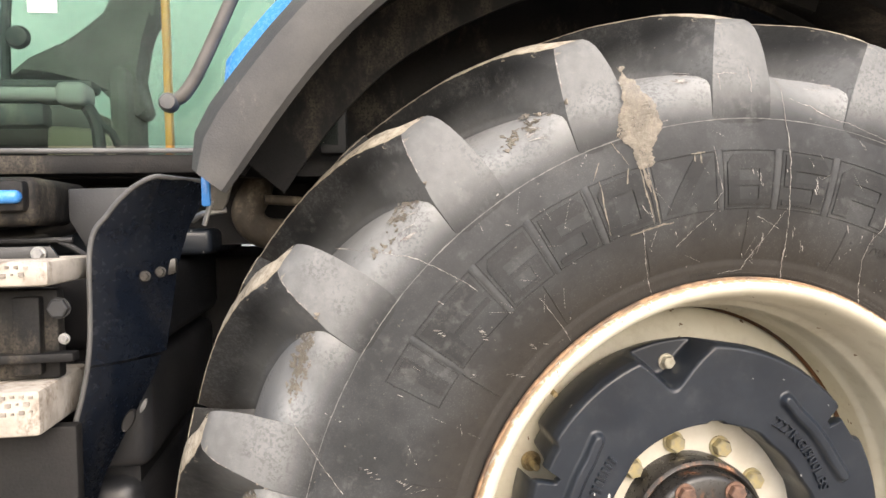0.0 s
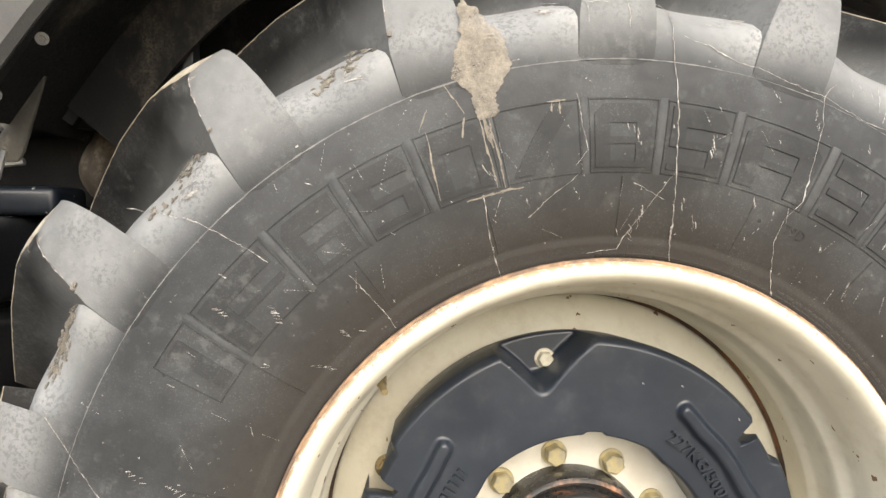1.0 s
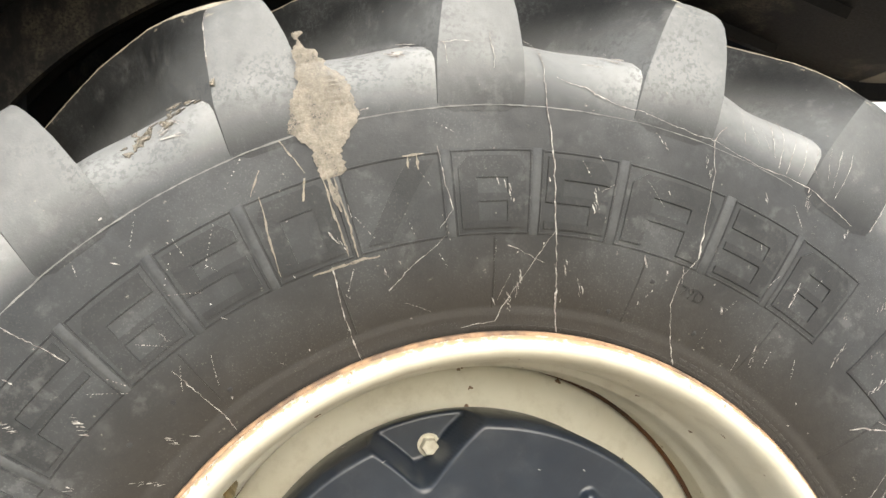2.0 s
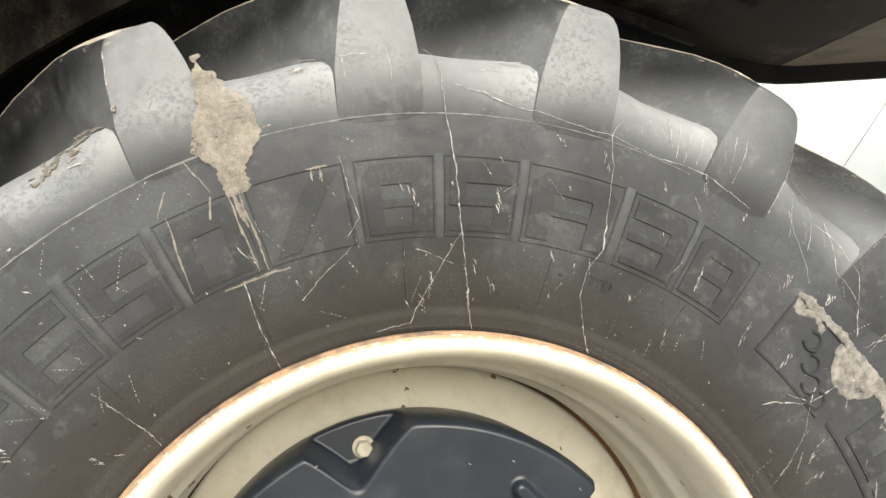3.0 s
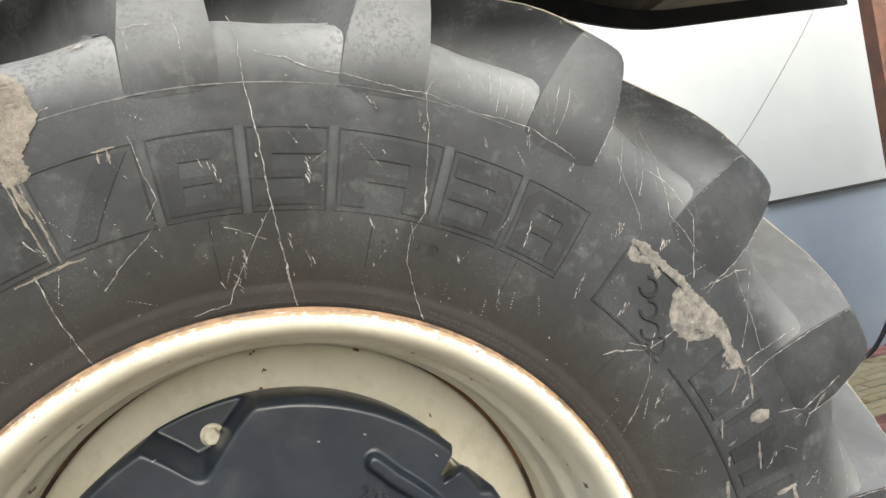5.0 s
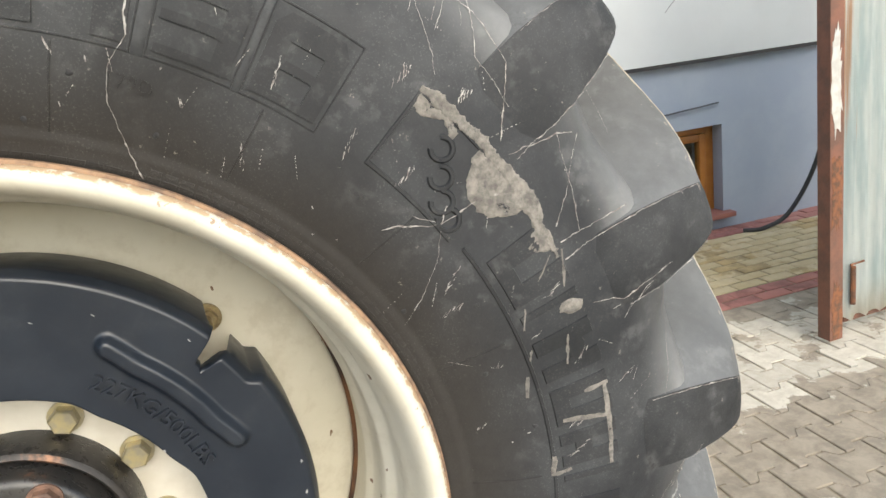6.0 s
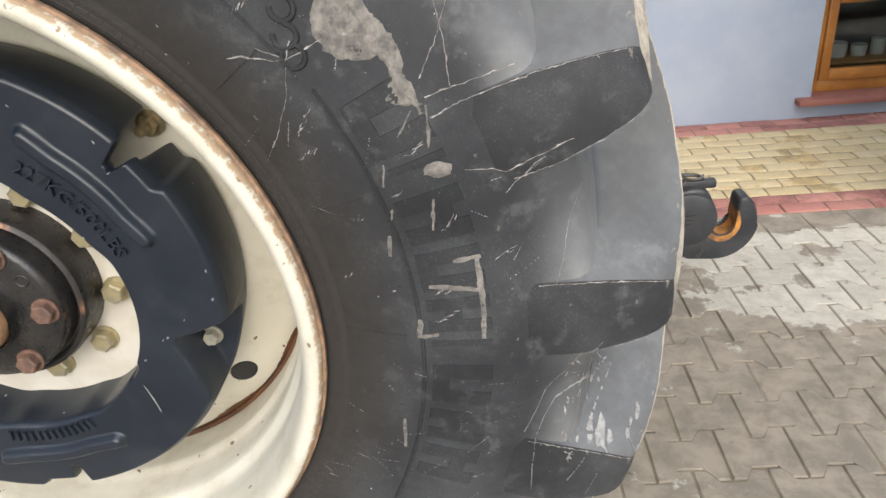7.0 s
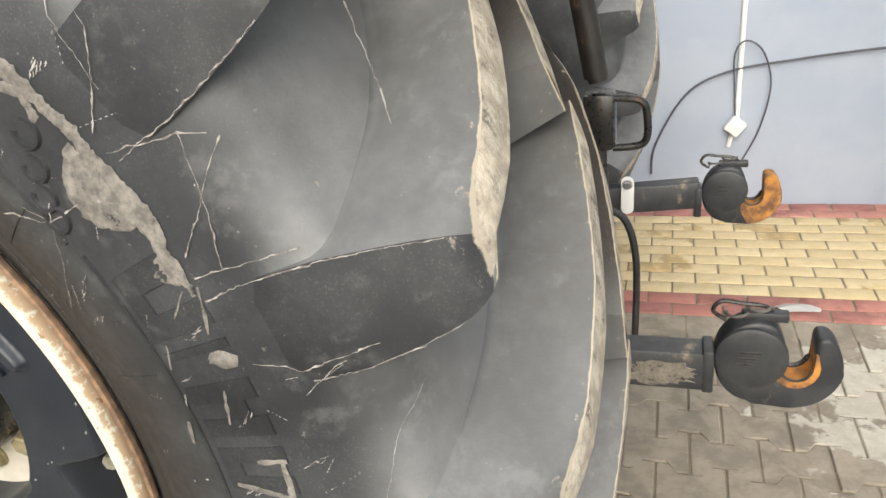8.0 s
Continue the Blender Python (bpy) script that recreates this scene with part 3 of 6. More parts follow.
def lug_mesh():
    """One tread bar: a flat end at the shoulder, running inwards and round to the tread's middle."""
    bm = bmesh.new()
    mark = bm.verts.layers.float.new("mud")
    cols = 5
    end = []
    for r, a, b in zip(LEVELS, CCW, CW):
        y = lerp_table(END, r)
        end.append([bm.verts.new(polar(a + (b - a) * c / (cols - 1), r, y + 0.0022 * (abs(c - 2) == 2))) for c in range(cols)])
    for p, q in zip(end, end[1:]):
        for c in range(cols - 1):
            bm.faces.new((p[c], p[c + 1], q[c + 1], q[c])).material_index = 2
    left, right, foot = [[p[0] for p in end]], [[p[-1] for p in end]], [end[0][0]]
    tops = [end[-1]]
    n = 10
    for s in range(1, n + 1):
        y = 0.036 + (CENTRE + 0.02 - 0.036) * (s / n) ** 1.15
        shift = math.degrees((0.62 * y + 1.1 * y * y) / 0.97)
        base, top = over_r(y) - 0.012, lerp_table(CROWN, y)
        lo, ro = [], []
        for k, r0 in enumerate(LEVELS):
            f = (r0 - LEVELS[0]) / (LEVELS[-1] - LEVELS[0])
            r = base + (top - base) * f
            u = smooth(s, 0, 5)
            a = CCW[k] * (1 - u) + (3.4 - 1.7 * f ** 0.6) * u
            b = CW[k] * (1 - u) + (-3.0 + 1.3 * f ** 0.6) * u
            lo.append(bm.verts.new(polar(a + shift, r, y)))
            ro.append(bm.verts.new(polar(b + shift, r, y)))
        left.append(lo)
        right.append(ro)
        foot.append(bm.verts.new(polar(6.0 + shift, over_r(y) - 0.004, y)))
        tops.append([lo[-1]] + [bm.verts.new(Vector(lo[-1].co).lerp(ro[-1].co, c / (cols - 1)) * (1.0 + 0.0015 * math.sin(math.pi * c / (cols - 1)))) for c in range(1, cols - 1)] + [ro[-1]])
    for i in range(n):
        for k in range(len(LEVELS) - 1):
            bm.faces.new((left[i][k], left[i][k + 1], left[i + 1][k + 1], left[i + 1][k]))
            bm.faces.new((right[i][k], right[i + 1][k], right[i + 1][k + 1], right[i][k + 1]))
        for c in range(cols - 1):
            bm.faces.new((tops[i][c], tops[i][c + 1], tops[i + 1][c + 1], tops[i + 1][c])).material_index = 1
        if i == 0:
            bm.faces.new((foot[0], left[1][1], foot[1]))
        else:
            bm.faces.new((foot[i], left[i][1], left[i + 1][1], foot[i + 1]))
    bm.faces.new(left[n] + list(reversed(right[n])))
    for row in end[-4:] + [[l[k] for l in left + right] for k in (-1, -2, -3)]:
        for v in row:
            v[mark] = 0.62
    for v in end[-1] + [v for row in tops for v in row]:
        v[mark] = 0.92
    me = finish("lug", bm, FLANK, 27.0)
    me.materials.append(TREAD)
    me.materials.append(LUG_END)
    return me


def edge_crust(bm, k, table, r0, r1, width, seed):
    """A thin jagged line of dried silt along one edge of a tread bar's end."""
    rnd = random.Random(seed)
    prev, n = None, int((r1 - r0) / 0.004)
    for i in range(n + 1):
        r = r0 + (r1 - r0) * i / n
        a = LUG_AT + PITCH * k + float(np.interp(r, LEVELS, table)) * 0.985
        w = width * (0.25 + 1.1 * rnd.random() ** 2)
        j = rnd.gauss(0, 0.0005)
        pts = [bm.verts.new(polar(a + math.degrees((j + e * w) / r), r, lerp_table(END, r) - 0.0010)) for e in (-0.5, 0.5)]
        if prev:
            bm.faces.new((prev[0], prev[1], pts[1], pts[0]))
        prev = pts


wheel = thing("tractor_tyre_assembly", (0, 0, HUB_Z), "large weathered tractor rear wheel with cream rim and chevron tyre", "tractor wheel", "rear wheels")
profile = list(SIDE) + list(OVER[1:]) + [(r, 2 * CENTRE - y) for r, y in reversed(OVER[:-1])] + [(r, 2 * CENTRE - y) for r, y in reversed(SIDE[:-1])]
carcass = rev(profile, 480)
# Paler beside each bar and over the turn of the shoulder.
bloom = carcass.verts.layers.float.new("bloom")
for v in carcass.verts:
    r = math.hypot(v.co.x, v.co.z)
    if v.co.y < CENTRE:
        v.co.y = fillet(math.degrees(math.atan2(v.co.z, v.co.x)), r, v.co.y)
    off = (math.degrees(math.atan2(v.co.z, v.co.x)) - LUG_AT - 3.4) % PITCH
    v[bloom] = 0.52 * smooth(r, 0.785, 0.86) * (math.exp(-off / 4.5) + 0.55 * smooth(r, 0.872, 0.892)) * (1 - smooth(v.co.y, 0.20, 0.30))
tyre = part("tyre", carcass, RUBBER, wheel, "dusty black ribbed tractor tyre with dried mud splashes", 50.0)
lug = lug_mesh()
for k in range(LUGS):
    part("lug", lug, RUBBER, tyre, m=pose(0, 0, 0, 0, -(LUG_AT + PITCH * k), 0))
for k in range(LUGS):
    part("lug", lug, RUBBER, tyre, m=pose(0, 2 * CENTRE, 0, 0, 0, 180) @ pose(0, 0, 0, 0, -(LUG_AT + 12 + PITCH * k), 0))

# Moulded size marking: block figures of 3 columns by 5 rows; a chamfered corner is marked /.
GLYPHS = {"I": "010 010 010 010 010", "F": "111 100 111 100 100", "6": "/11 100 111 101 111", "5": "11/ 100 111 001 111", "0": "/1/ 101 101 101 111",
          "8": "/1/ 101 111 101 111", "R": "/1/ 101 111 101 101", "3": "11/ 001 111 001 111"}


def raised(bm, a0, a1, r0, r1, h=0.0017, lean=0.0):
    """A raised patch on the sidewall between two angles and two radii."""
    nu, nv = max(2, int(abs(a1 - a0) / 1.2) + 1), 4
    grid = []
    for i in range(nu + 1):
        col = []
        for j in range(nv + 1):
            r = r0 + (r1 - r0) * j / nv
            a = a0 + (a1 - a0) * i / nu + lean * (j / nv - 0.5)
            edge = i in (0, nu) or j in (0, nv)
            col.append((a, r, edge))
        grid.append(col)
    top = [[bm.verts.new(polar(a, r, side_y(r) - h)) for a, r, e in col] for col in grid]
    for i in range(nu):
        for j in range(nv):
            bm.faces.new((top[i][j], top[i + 1][j], top[i + 1][j + 1], top[i][j + 1]))
    rim = [(i, 0) for i in range(nu)] + [(nu, j) for j in range(nv)] + [(i, nv) for i in range(nu, 0, -1)] + [(0, j) for j in range(nv, 0, -1)]
    low = []
    for i, j in rim:
        a, r, e = grid[i][j]
        am, rm = (a0 + a1) / 2, (r0 + r1) / 2
        rr, aa = r + 0.0012 * (1 if r > rm else -1), a + 0.08 * (1 if a > am else -1)
        low.append(bm.verts.new(polar(aa, rr, side_y(rr) + 0.001)))
    for n in range(len(rim)):
        i, j = rim[n]
        k, l = rim[(n + 1) % len(rim)]
        bm.faces.new((top[i][j], top[k][l], low[(n + 1) % len(rim)], low[n]))


def block(bm, spots, faces, h):
    """Faces over spots of (angle, radius), raised by h off the sidewall, with walls round their edge."""
    top = {k: bm.verts.new(polar(a, r, side_y(r) - h)) for k, (a, r) in spots.items()}
    low, count = {}, {}
    for f in faces:
        bm.faces.new([top[k] for k in f])
        for i, j in zip(f, f[1:] + f[:1]):
            count[(i, j)] = 1
    for i, j in count:
        if (j, i) not in count:
            for k in (i, j):
                if k not in low:
                    a, r = spots[k]
                    low[k] = bm.verts.new(polar(a, r, side_y(r) + 0.001))
            bm.faces.new((top[i], low[i], low[j], top[j]))


def figure(ch, a0, a1, r0=0.636, r1=0.736):
    """a0: the left edge's angle (larger), a1: the right edge's. The figure stands in a thin moulded frame."""
    bm = bmesh.new()
    g0, g1, b0, b1 = a0 - 0.55, a1 + 0.55, r0 + 0.0065, r1 - 0.007
    spots, faces = {}, []
    if ch == "/":
        for i in range(3):
            for j in range(7):
                v = j / 6
                spots[(i, j)] = (g0 - 0.3 - 2.6 * i / 2 + (g1 + 2.9 - g0) * v, b0 + (b1 - b0) * v)
        faces = [((i, j), (i + 1, j), (i + 1, j + 1), (i, j + 1)) for i in range(2) for j in range(6)]
    else:
        rows = GLYPHS[ch].split()
        us, vs = (0.0, 0.14, 0.27, 0.42, 0.58, 0.73, 0.86, 1.0), (1.0, 0.84, 0.70, 0.59, 0.48, 0.37, 0.24, 0.10, 0.0)
        of_col, of_row = (0, 0, 1, 1, 1, 2, 2), (0, 0, 1, 1, 2, 3, 3, 4)
        for i, u in enumerate(us):
            for j, v in enumerate(vs):
                spots[(i, j)] = (g0 + (g1 - g0) * u, b0 + (b1 - b0) * v)
        for i in range(7):
            for j in range(8):
                cell = rows[of_row[j]][of_col[i]]
                if cell == "0":
                    continue
                q = [(i, j), (i + 1, j), (i + 1, j + 1), (i, j + 1)]
                if cell == "/" and i in (0, 6) and j == 0:
                    q.pop(0 if i == 0 else 1)
                faces.append(tuple(q))
    block(bm, spots, faces, 0.0019)
    for p0, p1, q0, q1 in ((a0, a1, r1 - 0.0008, r1 + 0.0008), (a0, a1, r0 - 0.0008, r0 + 0.0008), (a0, a0 - 0.11, r0, r1), (a1 + 0.11, a1, r0, r1)):
        raised(bm, p0, p1, q0, q1, 0.0010)
    return part("figure", bm, LETTER, tyre, "moulded size figure " + ch if ch != "/" else "moulded slash", 30.0)


for ch, a0, a1 in (("I", 150.1, 144.4), ("F", 143.3, 132.7), ("6", 131.5, 123.5), ("5", 122.3, 114.7), ("0", 113.5, 105.4), ("/", 104.6, 95.2),
                   ("8", 94.1, 86.3), ("5", 85.2, 77.5), ("R", 76.4, 66.0), ("3", 64.8, 57.3), ("8", 56.6, 49.0)):
    figure(ch, a0, a1)

for mid, half in ((143.85, 0.36), (132.1, 0.40), (122.9, 0.40), (114.1, 0.40), (105.0, 0.26), (94.65, 0.36), (85.75, 0.42), (76.95, 0.40), (65.4, 0.46), (56.95, 0.36)):
    bm = bmesh.new()
    raised(bm, mid + half, mid - half, 0.634, 0.739, 0.0004)
    part("dusty_gap", bm, GAP_DUST, tyre, "dust lying between two moulded frames", 60.0)

# Maker's mark and model name as plain shapes.
mark = bmesh.new()
for r0, r1, a0, a1 in ((0.640, 0.644, 43.4, 31.6), (0.734, 0.738, 43.4, 35.0), (0.640, 0.738, 43.5, 43.2)):
    raised(mark, a0, a1, r0, r1, 0.0018)
part("maker_mark", mark, LETTER, tyre, "plain moulded maker's panel")
for c, rr in ((38.8, 0.705), (37.0, 0.682), (35.2, 0.664), (33.4, 0.656)):
    bm = bmesh.new()
    for i in range(14):
        a0, a1 = 40 + i * 20, 40 + (i + 1) * 20
        u0, u1 = radians(a0), radians(a1)
        q = []
        for rad, h in ((0.0165, 0.0), (0.0145, 0.003), (0.0110, 0.003), (0.0090, 0.0)):
            for u in (u0, u1):
                r = rr + rad * math.sin(u)
                q.append(bm.verts.new(polar(c + math.degrees(rad * math.cos(u) / rr), r, side_y(r) - h + 0.0004)))
        for s in range(3):
            bm.faces.new((q[2 * s], q[2 * s + 1], q[2 * s + 3], q[2 * s + 2]))
    bmesh.ops.remove_doubles(bm, verts=bm.verts, dist=1e-5)
    part("ring_mark", bm, LETTER, tyre, "plain moulded ring")
a = 27.2
for n, w in enumerate((6.2, 2.2, 5.0, 4.4, 4.0, 2.0, 5.2, 4.2, 4.8)):
    bm = bmesh.new()
    raised(bm, a, a - w * 0.34, 0.660, 0.738)
    if w > 3:
        raised(bm, a - w * 0.66, a - w, 0.660, 0.738)
        raised(bm, a - w * 0.34, a - w * 0.66, 0.660 + 0.02 * (n % 3), 0.682 + 0.02 * (n % 3))
    part("name_bar", bm, LETTER, tyre, "plain moulded bar of the model name", 30.0)
    a -= w + 1.2
arc = bmesh.new()
raised(arc, 30.0, -42.0, 0.646, 0.650, 0.0016)
part("moulded_line", arc, LETTER, tyre)
for k in range(20):
    bm = bmesh.new()
    raised(bm, 18.0 * k + 0.08, 18.0 * k - 0.08, 0.545, 0.630, 0.0012)
    part("moulded_line", bm, LETTER, tyre)


def flat_text(text, size, spacing=1.0):
    """The outline of a text as vertices and faces in the plane."""
    cu = bpy.data.curves.new("text", "FONT")
    cu.body, cu.size, cu.resolution_u, cu.space_character = text, size, 2, spacing
    ob = bpy.data.objects.new("text", cu)
    scene.collection.objects.link(ob)
    me = bpy.data.meshes.new_from_object(ob.evaluated_get(bpy.context.evaluated_depsgraph_get()))
    bpy.data.objects.remove(ob)
    vs = [tuple(v.co[:2]) for v in me.vertices]
    fs = [tuple(p.vertices) for p in me.polygons]
    return vs, fs, max(v[0] for v in vs)


def ring_text(name, text, size, mid, r, face, height, material, parent, spacing=1.0, outward=True, label=""):
    """A text bent along a circle, raised by height off the surface face(angle, r)."""
    vs, fs, width = flat_text(text, size, spacing)
    bm = bmesh.new()
    turn = -1 if outward else 1
    rows = []
    for up in (height, -0.001):
        row = []
        for x, y in vs:
            rr = r + y if outward else r - y
            aa = mid + turn * math.degrees((x - width / 2) / r)
            row.append(bm.verts.new(polar(aa, rr, face(aa, rr) - up)))
        rows.append(row)
    count = {}
    for f in fs:
        bm.faces.new([rows[0][i] for i in f])
        for i, j in zip(f, f[1:] + f[:1]):
            count[(i, j)] = count.get((i, j), 0) + 1
    for i, j in count:
        if (j, i) not in count:
            bm.faces.new((rows[0][i], rows[1][i], rows[1][j], rows[0][j]))
    return part(name, bm, material, parent, label, 30.0)


ring_text("load_index", "179D", 0.020, 65.6, 0.600, lambda a, r: side_y(r), 0.0014, LETTER, tyre, label="moulded load index 179D")
ring_text("warning_text", "WARNING", 0.0105, 97.5, 0.521, lambda a, r: side_y(r), 0.0008, LETTER, tyre, label="fine moulded warning text")
ring_text("warning_text", "SAFETY INFORMATION", 0.0078, 37.9, 0.5155, lambda a, r: side_y(r), 0.0008, LETTER, tyre, label="fine moulded text SAFETY INFORMATION")
fine = bmesh.new()
rng = random.Random(4)
a = 93.0
while a > 14:
    w = rng.uniform(0.7, 1.7)
    if not 33.0 < a < 44.5:
        raised(fine, a, a - w, 0.5158, 0.5200, 0.0006)
    if a < 62:
        raised(fine, a, a - w * 0.9, 0.5240, 0.5280, 0.0006)
    a -= w + 0.35
part("fine_print", fine, LETTER, tyre, "fine moulded print near the rim")


# Dried mud, scuffs and cracks on the tyre.
def splash(bm, angle, r, wa, wr, seed, ragged=0.20, lift=0.0012):
    """A ragged patch of dried mud: half-widths wa along the circle and wr along the radius, in metres."""
    rnd = random.Random(seed)
    ph = [rnd.uniform(0, 6.28) for _ in range(8)]
    n, rings = 110, 4
    rag = [rnd.gauss(0, 1) for _ in range(n)]
    rag = [0.026 * (rag[i] + 0.7 * rag[i - 1] + 0.4 * rag[i - 2]) for i in range(n)]
    mid = bm.verts.new(polar(angle, r, surface_y(angle, r) - lift * 1.6))
    prev = None
    for j in range(1, rings + 1):
        ring = []
        for i in range(n):
            t = i * math.tau / n
            wob = 1.0 + ragged * (0.45 * math.sin(2 * t + ph[0]) + 0.4 * math.sin(3 * t + ph[1]) + 0.3 * math.sin(5 * t + ph[2]) + 0.28 * math.sin(9 * t + ph[3]) + 0.22 * math.sin(15 * t + ph[4])) + (rag[i] if j == rings else 0.3 * rag[i])
            f = j / rings * wob
            rr = r + wr * f * math.sin(t)
            aa = angle + math.degrees(wa * f * math.cos(t) / r)
            ring.append(bm.verts.new(polar(aa, rr, surface_y(aa, rr) - (lift if j < rings else 0.0002))))
        for i in range(n):
            if prev:
                bm.faces.new((prev[i], prev[(i + 1) % n], ring[(i + 1) % n], ring[i]))
            else:
                bm.faces.new((mid, ring[i], ring[(i + 1) % n]))
        prev = ring


def streak(bm, a0, r0, a1, r1, width, seed=0, wander=0.004, lift=0.0021, broken=0.0):
    """A thin scratch or dried trickle from one place on the tyre to another, of uneven width."""
    rnd = random.Random(seed * 977 + int(a0 * 10) + int(r0 * 1000))
    ln = math.hypot(radians(a1 - a0) * r0, r1 - r0)
    n = max(4, int(ln / 0.006))
    off, prev = 0.0, None
    for i in range(n + 1):
        t = i / n
        off = off * 0.72 + rnd.gauss(0, wander * 0.5)
        w = width * (0.35 + 0.9 * rnd.random() if width < 0.006 else 0.8 + 0.2 * math.sin(7.0 * t + seed) + 0.22 * rnd.random()) * (0.4 + 0.6 * math.sin(math.pi * min(max(t, 0.06), 0.94)))
        dx, dr = radians(a1 - a0) * r0, r1 - r0
        nx, nr = -dr / ln, dx / ln
        pts = []
        for s in (-0.5, 0.5):
            rr = r0 + dr * t + nr * (off + s * w)
            aa = a0 + (a1 - a0) * t + math.degrees(nx * (off + s * w) / r0)
            pts.append(bm.verts.new(polar(aa, rr, surface_y(aa, rr) - lift)))
        if prev and rnd.random() >= broken:
            bm.faces.new((prev[0], prev[1], pts[1], pts[0]))
        prev = pts
    for v in [v for v in bm.verts if not v.link_faces]:
        bm.verts.remove(v)


mould = bmesh.new()
streak(mould, 172.0, 0.7905, 60.0, 0.7905, 0.0022, 1, 0.0003, 0.0007)
part("shoulder_line", mould, SHOULDER, tyre, "dust-paled moulded line round the shoulder")


def mud_patch(*args, **kw):
    bm = bmesh.new()
    splash(bm, *args, **kw)
    part("mud_splash", bm, MUD if args[0] > 90 else MUD_GREY, tyre, "dried tan mud patch" if args[0] > 90 else "thin dried patch of grey mud")


def mud_run(*args, **kw):
    bm = bmesh.new()
    streak(bm, *args, **kw)
    part("mud_run", bm, MUD if args[0] > 90 else MUD_GREY, tyre, "dried run of tan mud" if args[0] > 90 else "thin dried run of grey mud")


def mud_sheet(rows, along_r, seed, material, label, lift=0.0013):
    """A dried sheet of mud with a jagged rim: rows of (place, low edge, high edge), along the radius or along the circle."""
    rnd = random.Random(seed)
    bm = bmesh.new()
    t = [q[0] for q in rows]
    if t[0] > t[-1]:
        rows, t = rows[::-1], t[::-1]
    step = 0.0022 if along_r else 0.18
    n, cols = int((t[-1] - t[0]) / step), 9
    prev, jl, jh = None, 0.0, 0.0
    for i in range(n + 1):
        c = t[0] + (t[-1] - t[0]) * i / n
        lo, hi = np.interp(c, t, [q[1] for q in rows]), np.interp(c, t, [q[2] for q in rows])
        w = 0.11 if along_r else 0.0011
        jl, jh = 0.80 * jl + rnd.gauss(0, 1.2 * w), 0.80 * jh + rnd.gauss(0, 1.2 * w)
        row = []
        for k in range(cols):
            x = lo + jl + (hi + jh - lo - jl) * k / (cols - 1)
            a, r = (x, c) if along_r else (c, x)
            out = min(surface_y(a + da, r + dr) for da in (-2.0, -1.0, 0.0, 1.0, 2.0) for dr in (-0.010, 0.010)) - 0.0006 - 0.0026 * smooth(r, 0.78, 0.86)
            row.append(bm.verts.new(polar(a, r, out - (0.0003 if k in (0, cols - 1) or i in (0, n) else lift + rnd.uniform(0, 0.0006)))))
        if prev:
            for k in range(cols - 1):
                bm.faces.new((prev[k], prev[k + 1], row[k + 1], row[k]))
        prev = row
    part("mud_splash", bm, material, tyre, label, 60.0)


mud_sheet(((0.908, 104.4, 104.9), (0.885, 104.0, 105.2), (0.861, 103.1, 105.5), (0.842, 101.8, 105.8), (0.824, 101.7, 106.7), (0.806, 101.8, 107.2), (0.795, 101.5, 107.5), (0.788, 101.9, 107.2),
           (0.777, 102.8, 106.6), (0.763, 103.2, 106.4), (0.746, 103.7, 106.4), (0.731, 104.3, 105.8)), True, 3, MUD, "dried tan mud patch", 0.0012)
mud_sheet(((43.6, 0.734, 0.742), (40.0, 0.733, 0.750), (35.7, 0.733, 0.746), (32.6, 0.732, 0.748), (29.0, 0.730, 0.750), (26.6, 0.728, 0.743), (23.3, 0.734, 0.740)), False, 5, MUD_GREY, "thin dried run of grey mud")
mud_sheet(((36.2, 0.722, 0.738), (35.0, 0.700, 0.738), (33.5, 0.689, 0.738), (32.0, 0.687, 0.738), (30.6, 0.694, 0.738), (29.3, 0.722, 0.738)), False, 12, MUD_GREY, "thin dried patch of grey mud", 0.0010)
mud_sheet(((27.0, 0.722, 0.738), (25.8, 0.709, 0.738), (24.4, 0.726, 0.738)), False, 14, MUD_GREY, "thin dried patch of grey mud", 0.0010)
mud_sheet(((43.4, 0.722, 0.738), (42.0, 0.716, 0.730), (40.4, 0.724, 0.735), (38.6, 0.718, 0.730)), False, 15, MUD_GREY, "thin dried patch of grey mud", 0.0008)
mud_sheet(((19.0, 0.716, 0.724), (18.2, 0.707, 0.738), (17.4, 0.722, 0.734)), False, 16, MUD_GREY, "thin dried patch of grey mud", 0.0016)
for run in ((106.1, 0.737, 106.0, 0.636, 0.0030), (105.0, 0.737, 105.1, 0.634, 0.0044), (105.6, 0.737, 105.5, 0.690, 0.0070), (110.2, 0.631, 102.8, 0.629, 0.0040), (111.9, 0.738, 113.2, 0.645, 0.0034),
            (112.6, 0.742, 111.0, 0.766, 0.0024), (107.6, 0.740, 108.4, 0.715, 0.0034), (108.6, 0.790, 107.4, 0.745, 0.0026), (98.6, 0.7375, 96.6, 0.7375, 0.0030), (98.2, 0.736, 98.2, 0.722, 0.0026), (97.3, 0.736, 97.3, 0.719, 0.0034)):
    mud_run(*run, 4, 0.0012)
for run in ((8.9, 0.704, 8.9, 0.738, 0.008), (8.9, 0.733, -0.4, 0.728, 0.009), (6.4, 0.668, 5.3, 0.728, 0.009), (2.3, 0.649, -0.2, 0.645, 0.009), (0.0, 0.646, 0.4, 0.670, 0.007),
            (20.6, 0.670, 18.4, 0.658, 0.005), (15.9, 0.657, 14.7, 0.650, 0.004), (13.1, 0.640, 10.6, 0.632, 0.007), (15.7, 0.706, 12.6, 0.693, 0.005), (22.4, 0.700, 24.0, 0.728, 0.003),
            (20.4, 0.726, 23.8, 0.745, 0.004), (-12.6, 0.626, -17.0, 0.634, 0.006)):
    mud_run(*run, 7, 0.0010)


